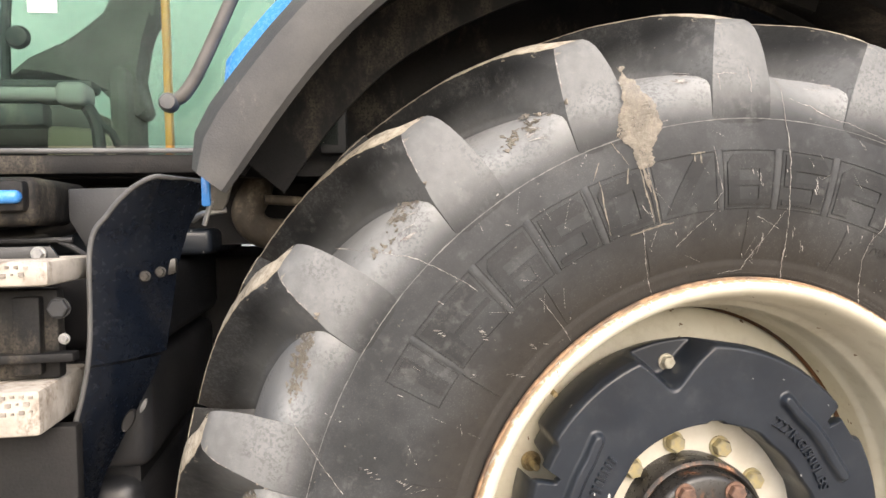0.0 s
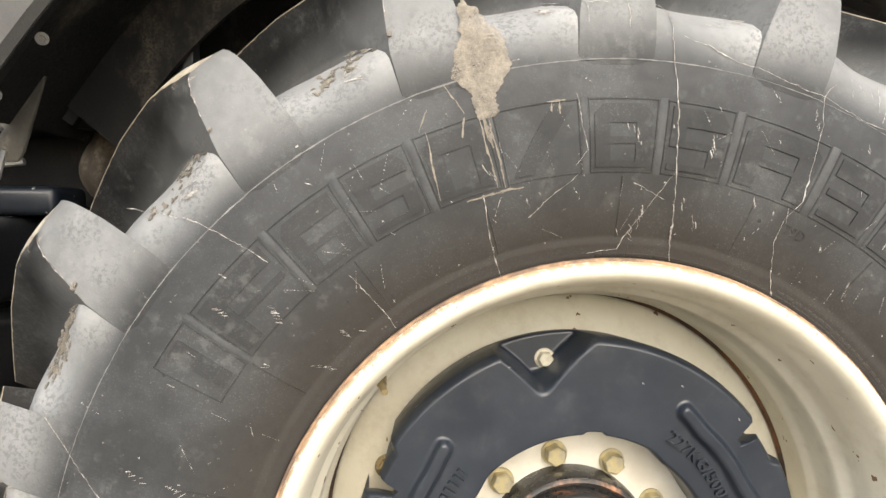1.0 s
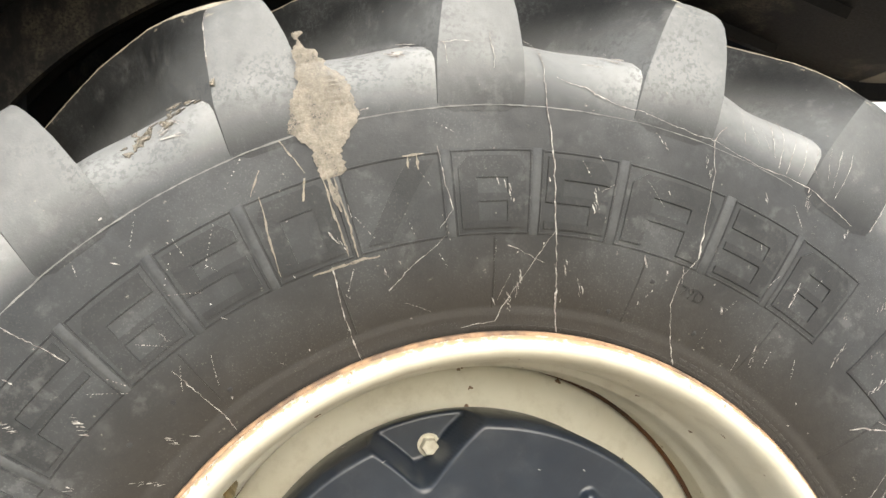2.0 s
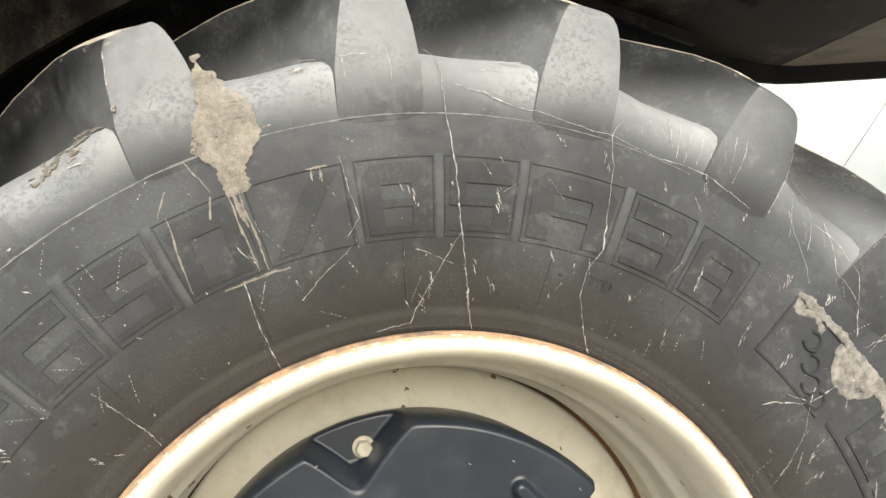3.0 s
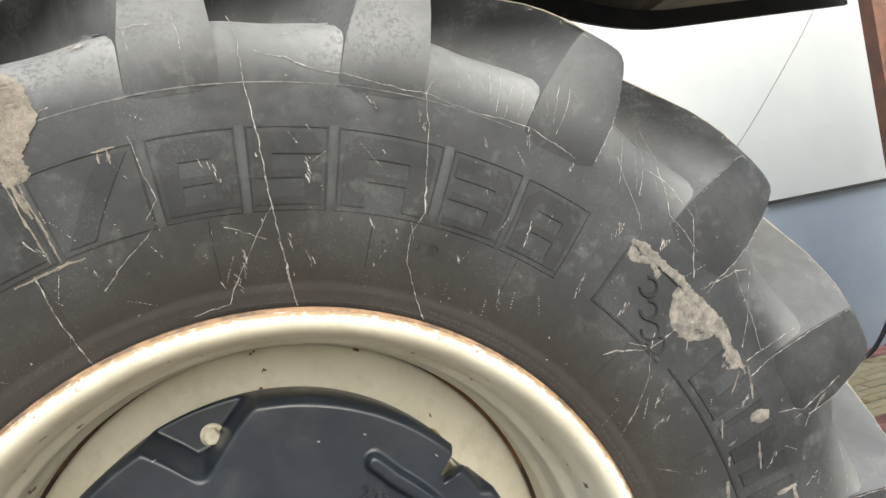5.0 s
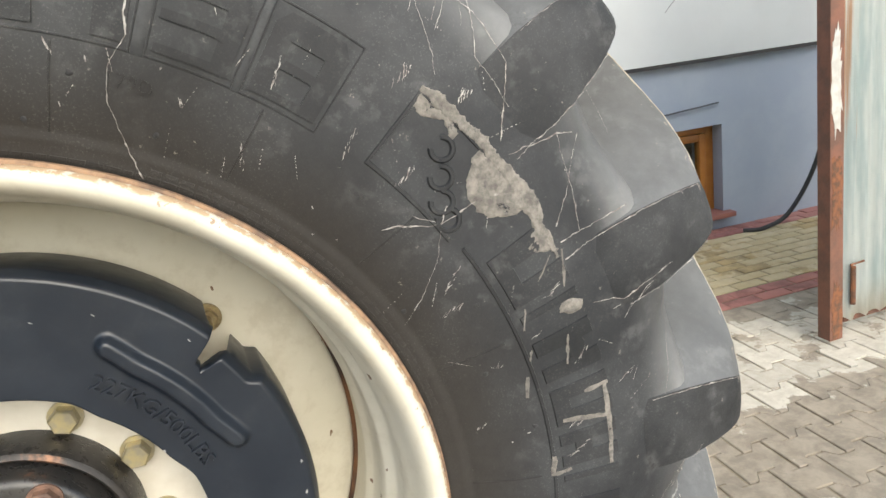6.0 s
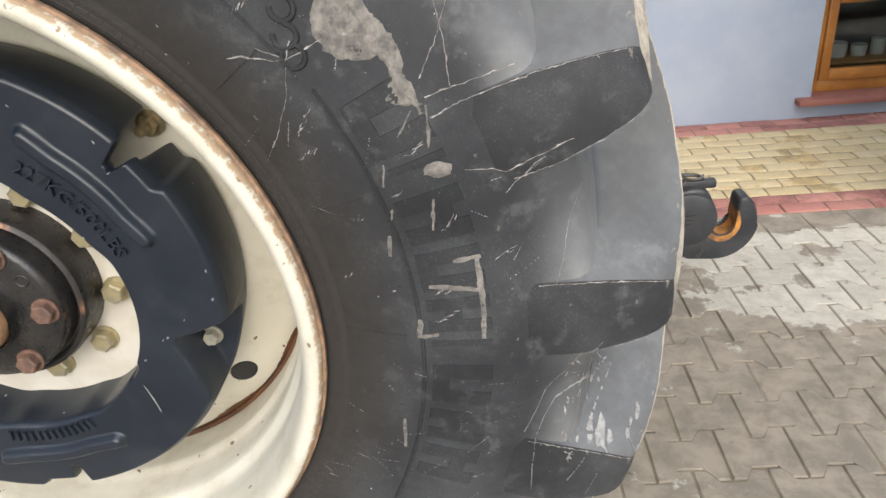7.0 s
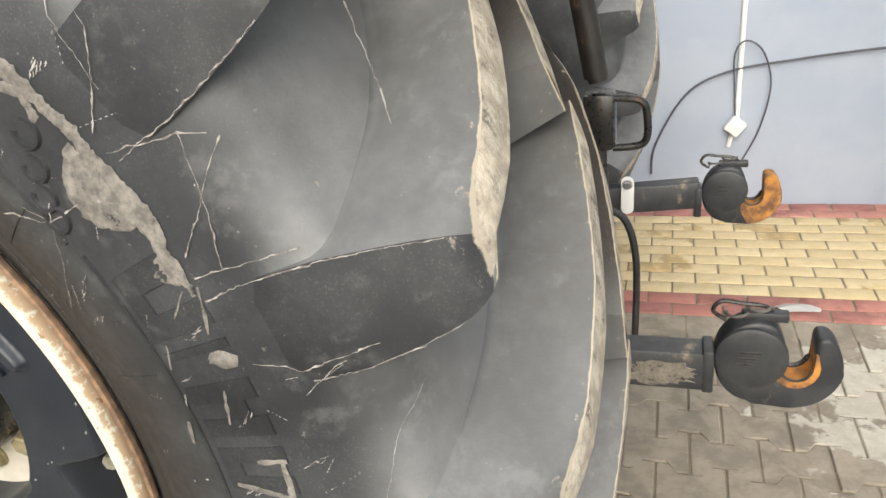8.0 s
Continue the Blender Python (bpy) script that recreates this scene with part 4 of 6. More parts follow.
def trickle(width, *spots):
    """A pale dried trickle through places of (angle, radius): a thin beaded line."""
    bm = bmesh.new()
    prev = None
    rnd = random.Random(int(spots[0][0] * 31 + spots[-1][1] * 900))
    for (p0, q0), (p1, q1) in zip(spots, spots[1:]):
        dx, dr = radians(p1 - p0) * q0, q1 - q0
        ln = math.hypot(dx, dr)
        n, off, bead = max(3, int(ln / 0.003)), 0.0, 0.0
        for i in range(n + 1):
            t = i / n
            off = 0.8 * off + rnd.gauss(0, 0.0006)
            bead = 0.6 * bead + (rnd.random() < 0.10) * rnd.uniform(0.4, 1.3)
            w = 0.58 * width * (0.30 + 0.45 * rnd.random() + bead)
            pts = []
            for side in (-0.5, 0.5):
                d = off * math.sin(math.pi * t) + side * w
                rr, aa = q0 + dr * t + dx / ln * d, p0 + (p1 - p0) * t - math.degrees(dr / ln * d / q0)
                pts.append(bm.verts.new(polar(aa, rr, surface_y(aa, rr) - 0.0020)))
            if prev:
                bm.faces.new((prev[0], prev[1], pts[1], pts[0]))
            prev = pts
    part("dried_trickle", bm, SCRATCH, tyre, "pale dried trickle in the dust")


# over the top of the tyre
trickle(0.0030, (85.9, 0.894), (85.1, 0.844), (84.9, 0.786), (84.3, 0.738), (83.7, 0.676), (83.2, 0.641))
trickle(0.0026, (83.2, 0.641), (82.5, 0.594), (81.4, 0.540), (80.6, 0.515))
trickle(0.0022, (83.2, 0.641), (85.7, 0.595), (89.6, 0.526), (94.4, 0.521))
trickle(0.0022, (67.9, 0.823), (68.7, 0.799), (67.8, 0.741), (67.2, 0.691), (66.4, 0.650))
trickle(0.0018, (66.4, 0.650), (67.4, 0.617), (67.0, 0.584), (64.8, 0.548), (62.2, 0.516))
trickle(0.0018, (83.9, 0.832), (78.5, 0.807), (74.4, 0.801), (70.6, 0.796), (68.7, 0.799))
trickle(0.0014, (68.7, 0.799), (64.0, 0.792), (58.5, 0.800), (53.0, 0.790))
trickle(0.0022, (108.0, 0.633), (108.3, 0.606), (108.7, 0.570), (108.7, 0.529), (108.6, 0.512))
trickle(0.0018, (95.3, 0.744), (94.4, 0.667), (96.0, 0.647))
trickle(0.0014, (102.8, 0.585), (99.0, 0.612), (95.6, 0.636))
trickle(0.0014, (88.6, 0.621), (84.1, 0.601))
trickle(0.0022, (140.9, 0.919), (138.7, 0.871), (135.9, 0.807), (135.0, 0.768), (134.0, 0.725), (133.7, 0.703))
trickle(0.0020, (158.0, 0.860), (161.0, 0.800), (165.0, 0.735))
trickle(0.0016, (127.6, 0.620), (127.2, 0.560), (127.3, 0.518))
for k in range(11):
    q = math.sin(5.3 * k)
    trickle(0.0012 + 0.0005 * q, (66.5 - 1.05 * k, 0.872 + 0.004 * q), (66.2 - 1.05 * k, 0.845), (65.6 - 1.0 * k + 0.4 * q, 0.812 - 0.012 * q))
for k in range(5):
    q = math.sin(4.1 * k + 1.0)
    trickle(0.0013 + 0.0005 * q, (49.6 - 1.0 * k, 0.884 + 0.004 * q), (49.0 - 0.95 * k, 0.850), (47.4 - 0.8 * k + 0.4 * q, 0.806 - 0.014 * q))
trickle(0.0020, (96.0, 0.872), (94.4, 0.866), (92.6, 0.871), (91.2, 0.868))
trickle(0.0022, (93.6, 0.870), (93.5, 0.842))
trickle(0.0016, (89.8, 0.880), (89.6, 0.835))
# down the back of the tyre
trickle(0.0018, (46.8, 0.840), (43.6, 0.841), (39.4, 0.824), (35.4, 0.759))
trickle(0.0016, (49.0, 0.826), (46.0, 0.790), (43.3, 0.759))
trickle(0.0016, (45.2, 0.955), (44.5, 0.849), (41.5, 0.804), (36.8, 0.792))
trickle(0.0026, (34.0, 0.756), (32.8, 0.792), (32.2, 0.818), (31.2, 0.836))
trickle(0.0018, (25.9, 0.752), (28.8, 0.803), (30.7, 0.842))
trickle(0.0016, (24.1, 0.776), (29.1, 0.802), (32.2, 0.818))
trickle(0.0030, (31.3, 0.729), (32.9, 0.696), (33.6, 0.647))
trickle(0.0022, (33.6, 0.647), (35.6, 0.620), (37.4, 0.595))
trickle(0.0020, (34.6, 0.665), (33.6, 0.647), (36.2, 0.630))
trickle(0.0014, (33.6, 0.647), (30.2, 0.609), (27.0, 0.560))
trickle(0.0020, (24.4, 0.747), (23.7, 0.803), (23.2, 0.849))
trickle(0.0022, (17.3, 0.752), (15.8, 0.794), (16.2, 0.844), (16.4, 0.876))
trickle(0.0014, (14.0, 0.786), (15.2, 0.815), (15.9, 0.840))
trickle(0.0012, (14.6, 0.800), (15.7, 0.836))
trickle(0.0014, (4.5, 0.822), (9.0, 0.845), (11.9, 0.877))
trickle(0.0020, (-12.4, 0.791), (-7.1, 0.810), (-2.9, 0.860), (-2.0, 0.879))
trickle(0.0014, (-14.0, 0.860), (-8.0, 0.865), (-2.5, 0.872))
trickle(0.0018, (33.1, 0.940), (26.4, 0.923), (23.1, 0.916), (20.8, 0.929))
scuffs = bmesh.new()
rng = random.Random(11)
for n in range(64):
    a0, r0 = rng.uniform(-40, 168), 0.53 + 0.24 * rng.random() ** 1.2
    th, run = rng.uniform(0.7, 1.5), rng.uniform(0.9, 1.9)
    for m in range(rng.choice((1, 3, 5, 7, 9))):
        ln = rng.uniform(0.003, 0.012)
        ac, rc = a0 + math.degrees((0.0035 * m * math.cos(run) + rng.gauss(0, 0.0012)) / r0), r0 + 0.0035 * m * math.sin(run) + rng.gauss(0, 0.0012)
        streak(scuffs, ac, rc, ac + math.degrees(ln * math.cos(th) / r0), min(rc + ln * math.sin(th), 0.80), rng.choice((0.0006, 0.0009, 0.0013, 0.0018)), n * 10 + m, 0.0008, broken=0.1)
for n in range(90):
    a0, r0 = rng.uniform(-35, 165), rng.uniform(0.53, 0.80)
    th, ln, m = rng.uniform(0.5, 2.5), rng.uniform(0.012, 0.05), rng.randint(5, 14)
    for q in range(m):
        d = ln * (q + rng.gauss(0, 0.25)) / m
        ac, rc = a0 + math.degrees(d * math.cos(th) / r0), min(r0 + d * math.sin(th), 0.80)
        w = rng.uniform(0.0004, 0.0011)
        streak(scuffs, ac, rc, ac + math.degrees(2 * w * math.cos(th) / rc), rc + 2 * w * math.sin(th), 1.3 * w, n, 0.0002)
for n in range(40):
    splash(scuffs, rng.uniform(-40, 168), rng.uniform(0.54, 0.74), rng.uniform(0.0006, 0.0012), rng.uniform(0.0006, 0.0018), n, 0.5, 0.0006)
tagged(part("scuff", scuffs, SCRATCH, tyre, "small pale scuffs and specks"), kind="stuff")
for k, table, r0, r1, w in ((0, CCW, 0.742, 0.960, 0.0026), (0, CW, 0.80, 0.95, 0.0016), (-1, CCW, 0.80, 0.965, 0.0030), (-1, CW, 0.84, 0.94, 0.0012), (-2, CCW, 0.80, 0.965, 0.0030), (1, CW, 0.76, 0.93, 0.0022),
                            (1, CCW, 0.86, 0.96, 0.0014), (2, CW, 0.80, 0.90, 0.0014), (5, CCW, 0.90, 0.972, 0.0022), (6, CCW, 0.91, 0.972, 0.0022), (7, CCW, 0.90, 0.972, 0.0026), (8, CCW, 0.91, 0.972, 0.0020)):
    silt = bmesh.new()
    edge_crust(silt, k, table, r0, r1, 0.7 * w, k + 20)
    part("silt_line", silt, SCRATCH, tyre, "thin white line of dried silt along a tread bar")
pits = bmesh.new()
for n in range(26):
    splash(pits, rng.uniform(-30, 165), rng.choice((0.56, 0.60, 0.62, 0.64, 0.72)) + rng.uniform(-0.01, 0.01), 0.0030, 0.0034, n, 0.2, 0.0007)
tagged(part("vent_pit", pits, CABLE, tyre, "small dark vent pits"), kind="stuff")
spatter = bmesh.new()
for k in range(3, 9):
    base = LUG_AT + PITCH * k + 4.0
    for n in range(20 if k > 4 else 8):
        f = rng.random()
        a0, r0 = base + 0.6 + 5.0 * f, 0.905 - 0.055 * f + rng.uniform(-0.015, 0.008)
        streak(spatter, a0, r0, a0 - rng.uniform(0.3, 1.9), r0 - rng.uniform(-0.003, 0.012), rng.choice((0.001, 0.0015, 0.0025, 0.004)), n + 30 * k, 0.001)
for n in range(26):
    a0, r0 = rng.uniform(-15.0, -3.5), rng.uniform(0.825, 0.895)
    streak(spatter, a0, r0, a0 - rng.uniform(0.2, 1.1), r0 + rng.uniform(-0.004, 0.016), rng.choice((0.0012, 0.002, 0.003)), n + 900, 0.002)
tagged(part("mud_spatter", spatter, SCRATCH, tyre, "pale flecks of dried mud between the tread bars"), kind="stuff")
clods = bmesh.new()
for k in range(5, 9):
    base = LUG_AT + PITCH * k + 4.0
    for n in range(130 if k > 6 else 45):
        f = rng.random() ** 1.3
        splash(clods, base + 0.2 + 8.0 * f + rng.gauss(0, 0.5), 0.887 - 0.030 * f + rng.gauss(0, 0.007), rng.uniform(0.001, 0.0055), rng.uniform(0.001, 0.0045), n + 40 * k, 0.5, 0.003)
tagged(part("mud_clod", clods, MUD, tyre, "crusts of dried mud and chaff in the tread corners"), kind="stuff")


def flank_y(angle, r):
    """How far back the tread bars' surface lies behind a place on the wheel's disc."""
    x, _, z = polar(angle, r, 0)
    hit, place, *_ = scene.ray_cast(bpy.context.evaluated_depsgraph_get(), (x, -0.4, z + HUB_Z), (0, 1, 0), distance=0.9)
    return place.y if hit else surface_y(angle, r)


def flank_run(width, *spots, dots=0.0):
    """A dried white run of silt down a tread bar's flank, broken into dots where dots is above nought."""
    bm = bmesh.new()
    rnd = random.Random(int(spots[0][0] * -31 + spots[-1][1] * 900))
    prev = None
    for (p0, q0), (p1, q1) in zip(spots, spots[1:]):
        n = max(3, int(math.hypot(radians(p1 - p0) * q0, q1 - q0) / 0.0028))
        for i in range(n + 1):
            a, r = p0 + (p1 - p0) * i / n, q0 + (q1 - q0) * i / n
            y, w = flank_y(a, r), width * rnd.uniform(0.35, 1.2)
            dx, dr = radians(p1 - p0) * q0, q1 - q0
            ln = math.hypot(dx, dr)
            row = [bm.verts.new(polar(a - math.degrees(dr / ln * e * w / r), r + dx / ln * e * w, y - h)) for e, h in ((-0.5, 0.0008), (0.0, 0.0026), (0.5, 0.0008))]
            if prev and rnd.random() >= dots:
                for k in range(2):
                    bm.faces.new((prev[k], prev[k + 1], row[k + 1], row[k]))
            prev = row
    part("dried_trickle", bm, SILT, tyre, "white dried silt on a tread bar")


def flank_blob(angle, r, wa, wr, seed):
    """A ragged crust of dried silt on a tread bar's flank."""
    rnd = random.Random(seed)
    bm = bmesh.new()
    rings = []
    for f, up in ((0.45, 0.0030), (0.85, 0.0026), (1.0, 0.0006)):
        ring = []
        for i in range(24):
            t = i * math.tau / 24
            g = f * (1.0 + 0.14 * math.sin(3 * t + seed) + 0.09 * math.sin(5 * t + 2 * seed) + rnd.gauss(0, 0.05))
            a, rr = angle + math.degrees(wa * g * math.cos(t) / r), r + wr * g * math.sin(t)
            ring.append(bm.verts.new(polar(a, rr, flank_y(a, rr) - up)))
        rings.append(ring)
    bm.faces.new(rings[0])
    for p, q in zip(rings, rings[1:]):
        for i in range(24):
            bm.faces.new((p[i], p[(i + 1) % 24], q[(i + 1) % 24], q[i]))
    part("mud_splash", bm, SILT, tyre, "white crust of dried silt on a tread bar")


flank_run(0.0034, (-9.5, 0.912), (-7.9, 0.876), (-7.7, 0.848), (-8.4, 0.825), dots=0.06)
flank_run(0.0016, (-8.4, 0.825), (-10.5, 0.814), (-13.1, 0.809), (-16.6, 0.816), (-19.8, 0.828), dots=0.08)
flank_run(0.0050, (-9.8, 0.927), (-10.8, 0.914), (-11.5, 0.902), (-12.5, 0.891), dots=0.30)
flank_run(0.0105, (-12.3, 0.892), (-13.1, 0.890), (-13.9, 0.891), dots=0.10)
flank_run(0.0070, (-9.4, 0.926), (-9.6, 0.912), (-10.2, 0.906), (-10.9, 0.905), dots=0.55)
flank_run(0.0050, (-9.6, 0.918), (-10.0, 0.900), (-11.4, 0.885), dots=0.6)
flank_run(0.0030, (-13.9, 0.910), (-14.3, 0.915), (-14.7, 0.921))
flank_run(0.0024, (-13.9, 0.955), (-14.6, 0.962), (-15.4, 0.972))
flank_run(0.0050, (-12.6, 0.853), (-13.5, 0.853), dots=0.35)
flank_run(0.0060, (-12.9, 0.875), (-13.8, 0.870), dots=0.35)
flank_run(0.0010, (-15.0, 0.889), (-18.4, 0.873), dots=0.3)
flank_run(0.0009, (-16.7, 0.917), (-19.8, 0.914), dots=0.4)
flank_blob(-13.4, 0.908, 0.0155, 0.0085, 1)
flank_blob(-13.8, 0.923, 0.0075, 0.0050, 2)
flank_blob(-12.6, 0.968, 0.0090, 0.0042, 3)
flank_blob(-13.1, 0.957, 0.0050, 0.0026, 4)
flank_blob(-13.8, 0.953, 0.0060, 0.0040, 5)
flank_blob(-15.3, 0.975, 0.0060, 0.0032, 6)

# rim, disc, weight, hub
RIM = ((0.497, 0.045), (0.503, 0.022), (0.5075, 0.014), (0.5090, 0.007), (0.5078, 0.0008), (0.5040, -0.0040), (0.4985, -0.0062), (0.4925, -0.0050), (0.4870, -0.0006), (0.4822, 0.0070),
       (0.4785, 0.017), (0.4755, 0.029), (0.4730, 0.042), (0.470, 0.054), (0.467, 0.066), (0.4655, 0.078), (0.4645, 0.108), (0.461, 0.121), (0.4525, 0.130), (0.4495, 0.138), (0.4485, 0.152), (0.447, 0.190), (0.4435, 0.201), (0.4375, 0.209), (0.4365, 0.218), (0.436, 0.40))
rim = part("rim", rev(RIM, 160), CREAM, wheel, "cream enamelled steel rim with rust at the bead", 45.0)
part("rust_line", rev(((0.5035, 0.023), (0.5110, 0.0200), (0.5136, 0.0160), (0.5128, 0.0105), (0.5070, 0.0085)), 160), BEAD_RUST, rim, "rusty line where tyre meets rim", 60.0)
DISC = ((0.4345, 0.300), (0.432, 0.290), (0.424, 0.281), (0.400, 0.270), (0.36, 0.252), (0.30, 0.226), (0.262, 0.208), (0.245, 0.198), (0.230, 0.1945), (0.10, 0.1945))
disc = part("wheel_disc", rev(DISC, 128), CREAM, wheel, "cream dished wheel centre", 45.0)
HUB_AT = Matrix.Translation((-0.015, 0, 0.012))
HUB_CORE = Matrix.Translation((-0.016, 0, 0.003))
part("hub_face", rev(((0.256, 0.1965), (0.255, 0.1900), (0.12, 0.1900)), 96), HUB_WHITE, wheel, "off-white bolted hub flange", m=HUB_AT)
# This dark ring paints the gap's shadow along with its rust.
part("shaded_rust_seam", rev(((0.4375, 0.277), (0.435, 0.2798), (0.4320, 0.2812), (0.430, 0.2840), (0.432, 0.288)), 128), SEAM_RUST_SHADE, wheel, "rusty seam between disc and rim, darkened for the gap's shadow", 60.0)
bleed = bmesh.new()
rnd = random.Random(19)
prev, jag = None, 0.0
for i in range(91):
    f = i / 90
    a = -22.0 - 52.0 * f
    jag = 0.75 * jag + rnd.gauss(0, 0.0011)
    w = (0.003 + 0.009 * math.sin(math.pi * f) ** 0.7) * (0.6 + 0.4 * math.cos(9.0 * f)) + jag
    row = [bleed.verts.new(polar(a, r, lerp_table([(q[0], q[1]) for q in reversed(DISC)], r) - 0.0012)) for r in (0.4318, 0.4300 - 0.5 * max(w, 0.001), 0.4290 - max(w, 0.002))]
    if prev:
        for k in range(2):
            bleed.faces.new((prev[k], prev[k + 1], row[k + 1], row[k]))
    prev = row
part("rust_bleed", bleed, SEAM_RUST_SHADE, wheel, "dark orange rust bleeding out of the seam", 60.0)
vb = hexbolt(0.016, 0.016, 1.3)
vb.from_mesh(finish("stud", rev(((0.0085, -0.012), (0.0085, -0.040), (0.0065, -0.043), (0.0, -0.043)), 16), BRASS))
vb = finish("disc_bolt", vb, BRASS)
for a, r, y in ((41.9, 0.340, 0.234), (158.3, 0.352, 0.240)):
    part("disc_bolt", vb, BRASS, wheel, "brass-coloured nut and stud", m=Matrix.Translation(polar(a, r, y)))
hole = rev(((0.0245, 0.001), (0.0235, -0.0025), (0.0215, -0.0022), (0.0205, -0.0010), (0.0, -0.0010)), 28)
part("vent_hole", hole, CABLE, wheel, "round vent hole in the disc", m=Matrix.Translation(polar(-41.2, 0.378, 0.2595)) @ pose(0, 0, 0, 0, 41.2, 0) @ pose(0, 0, 0, 0, 0, 24))
bm = tube([(0, 0, 0), (0, -0.030, -0.004), (0.004, -0.052, -0.010)], lambda t: 0.0075 if t < 0.55 else 0.0052, 12)
part("valve_stem", bm, BRASS, rim, "brass tyre valve", m=Matrix.Translation(polar(136.3, 0.462, 0.108)))

NOTCH, POCKET = 37.2, 102.6


def around(angle, centre):
    return (angle - centre + 60.0) % 120.0 - 60.0


def weight_outer(a, notch=True):
    d = around(a, NOTCH)
    r = 0.3695
    r -= 0.012 * (1 - smooth(abs(d + 5.5), 3.5, 6.0))
    return r - (0.044 * (1 - smooth(abs(d - 0.4), 1.0, 2.6)) if notch else 0.0)


def weight_inner(a):
    return 0.224 - 0.014 * math.sin(radians(a)) + 0.005 * math.cos(radians(a)) + 0.005 * (1 - smooth(abs(around(a, 85.0)), 3, 6)) - 0.008 * (1 - smooth(abs(around(a, NOTCH)), 12, 24))


RIDGE_R, RIDGE_HALF, RIDGE_MID = 0.289, 19.0, 37.6


def weight_y(a, r):
    d, f = around(a, POCKET), max(0.0, (r - 0.291) / 0.080)
    left = (1.9 + 8.0 * f - d) * radians(1.0) * r
    right = (1.6 + 15.0 * f + d) * radians(1.0) * r
    deep = smooth(left, -0.004, 0.015) * smooth(right, -0.004, 0.020) * smooth(r, 0.284, 0.313)
    y = 0.098 + 0.070 * deep
    out = weight_outer(a, False) - r
    y += 0.016 * (1 - ease(out, 0.0, 0.009)) * (1 - deep)
    e = around(a, RIDGE_MID)
    along = max(0.0, abs(e) - RIDGE_HALF) * radians(1.0) * r
    dist = math.hypot(r - RIDGE_R - 0.010 * smooth(abs(e), 10, 22), along)
    y -= 0.013 * (1 - smooth(dist, 0.006, 0.017))
    return y


def weight_mesh():
    bm = bmesh.new()
    n, m, inner = 960, 56, 38
    rings = []
    for i in range(n):
        a = 360.0 * i / n
        r0, r1 = weight_inner(a), weight_outer(a)
        col = [bm.verts.new(polar(a, r0 + 0.001, 0.20)), bm.verts.new(polar(a, r0, 0.112))]
        for j in range(m):
            r = r0 + 0.004 + (0.308 - r0 - 0.004) * j / inner if j <= inner else 0.308 + (r1 - 0.002 - 0.308) * (j - inner) / (m - 1 - inner)
            col.append(bm.verts.new(polar(a, r, weight_y(a, r))))
        yb = max(0.118, weight_y(a, r1 - 0.002) + 0.006)
        col.append(bm.verts.new(polar(a, r1, yb)))
        col.append(bm.verts.new(polar(a, r1 - 0.009, 0.228 - 0.095 * (1 - smooth(abs(around(a, NOTCH)), 3.0, 5.0)))))
        rings.append(col)
    for i in range(n):
        p, q = rings[i], rings[(i + 1) % n]
        for j in range(len(p) - 1):
            bm.faces.new((p[j], p[j + 1], q[j + 1], q[j]))
    return bm


weight = part("wheel_weight", weight_mesh(), NAVY, wheel, "dark navy cast-iron wheel weight with three pockets", 120.0, HUB_AT)
wb = finish("weight_bolt", hexbolt(0.0130, 0.017, 1.3), PALE_ZINC)
for k in range(3):
    part("weight_bolt", wb, PALE_ZINC, weight, "pale zinc bolt", m=Matrix.Translation(polar(98.9 + 120 * k, 0.327, 0.168)))
ring_text("cast_text", "227KG/500LBS", 0.0285, RIDGE_MID - 1, 0.2435, weight_y, 0.0065, NAVY, weight, 1.0, label="raised cast text 227KG/500LBS")
bar_rng = random.Random(8)
for mid in (RIDGE_MID + 120, RIDGE_MID - 120):
    bm = bmesh.new()
    for k in range(13):
        a0, wide = mid + 17 - k * 2.75, bar_rng.uniform(1.3, 1.9)
        base, top = [[bm.verts.new(polar(a, r, weight_y(a, r) - h)) for a, r in ((a0 - g, 0.2395 + g * 0.004), (a0 - wide + g, 0.2395 + g * 0.004), (a0 - wide + g, 0.2595 - g * 0.004), (a0 - g, 0.2595 - g * 0.004))]
                     for h, g in ((-0.001, 0.0), (0.0055, 0.28))]
        bm.faces.new(top)
        for q in range(4):
            bm.faces.new((base[q], base[(q + 1) % 4], top[(q + 1) % 4], top[q]))
    part("cast_text", bm, NAVY, weight, "raised cast characters as bars")


def paint_chip(width, a0, r0, a1, r1):
    """A pale chip or scratch through the weight's paint."""
    bm = bmesh.new()
    rows = []
    for i in range(7):
        t = i / 6
        a, r = a0 + (a1 - a0) * t, r0 + (r1 - r0) * t
        w = width * (0.35 + 0.65 * math.sin(math.pi * t)) * bar_rng.uniform(0.6, 1.2)
        dx, dr = radians(a1 - a0) * r0, r1 - r0
        ln = math.hypot(dx, dr)
        rows.append([bm.verts.new(polar(a - math.degrees(dr / ln * e * w / r), r + dx / ln * e * w, weight_y(a, r) - 0.0008)) for e in (-0.5, 0.5)])
    for p, q in zip(rows, rows[1:]):
        bm.faces.new((p[0], p[1], q[1], q[0]))
    part("paint_chip", bm, SILT, weight, "pale chip in the navy paint")


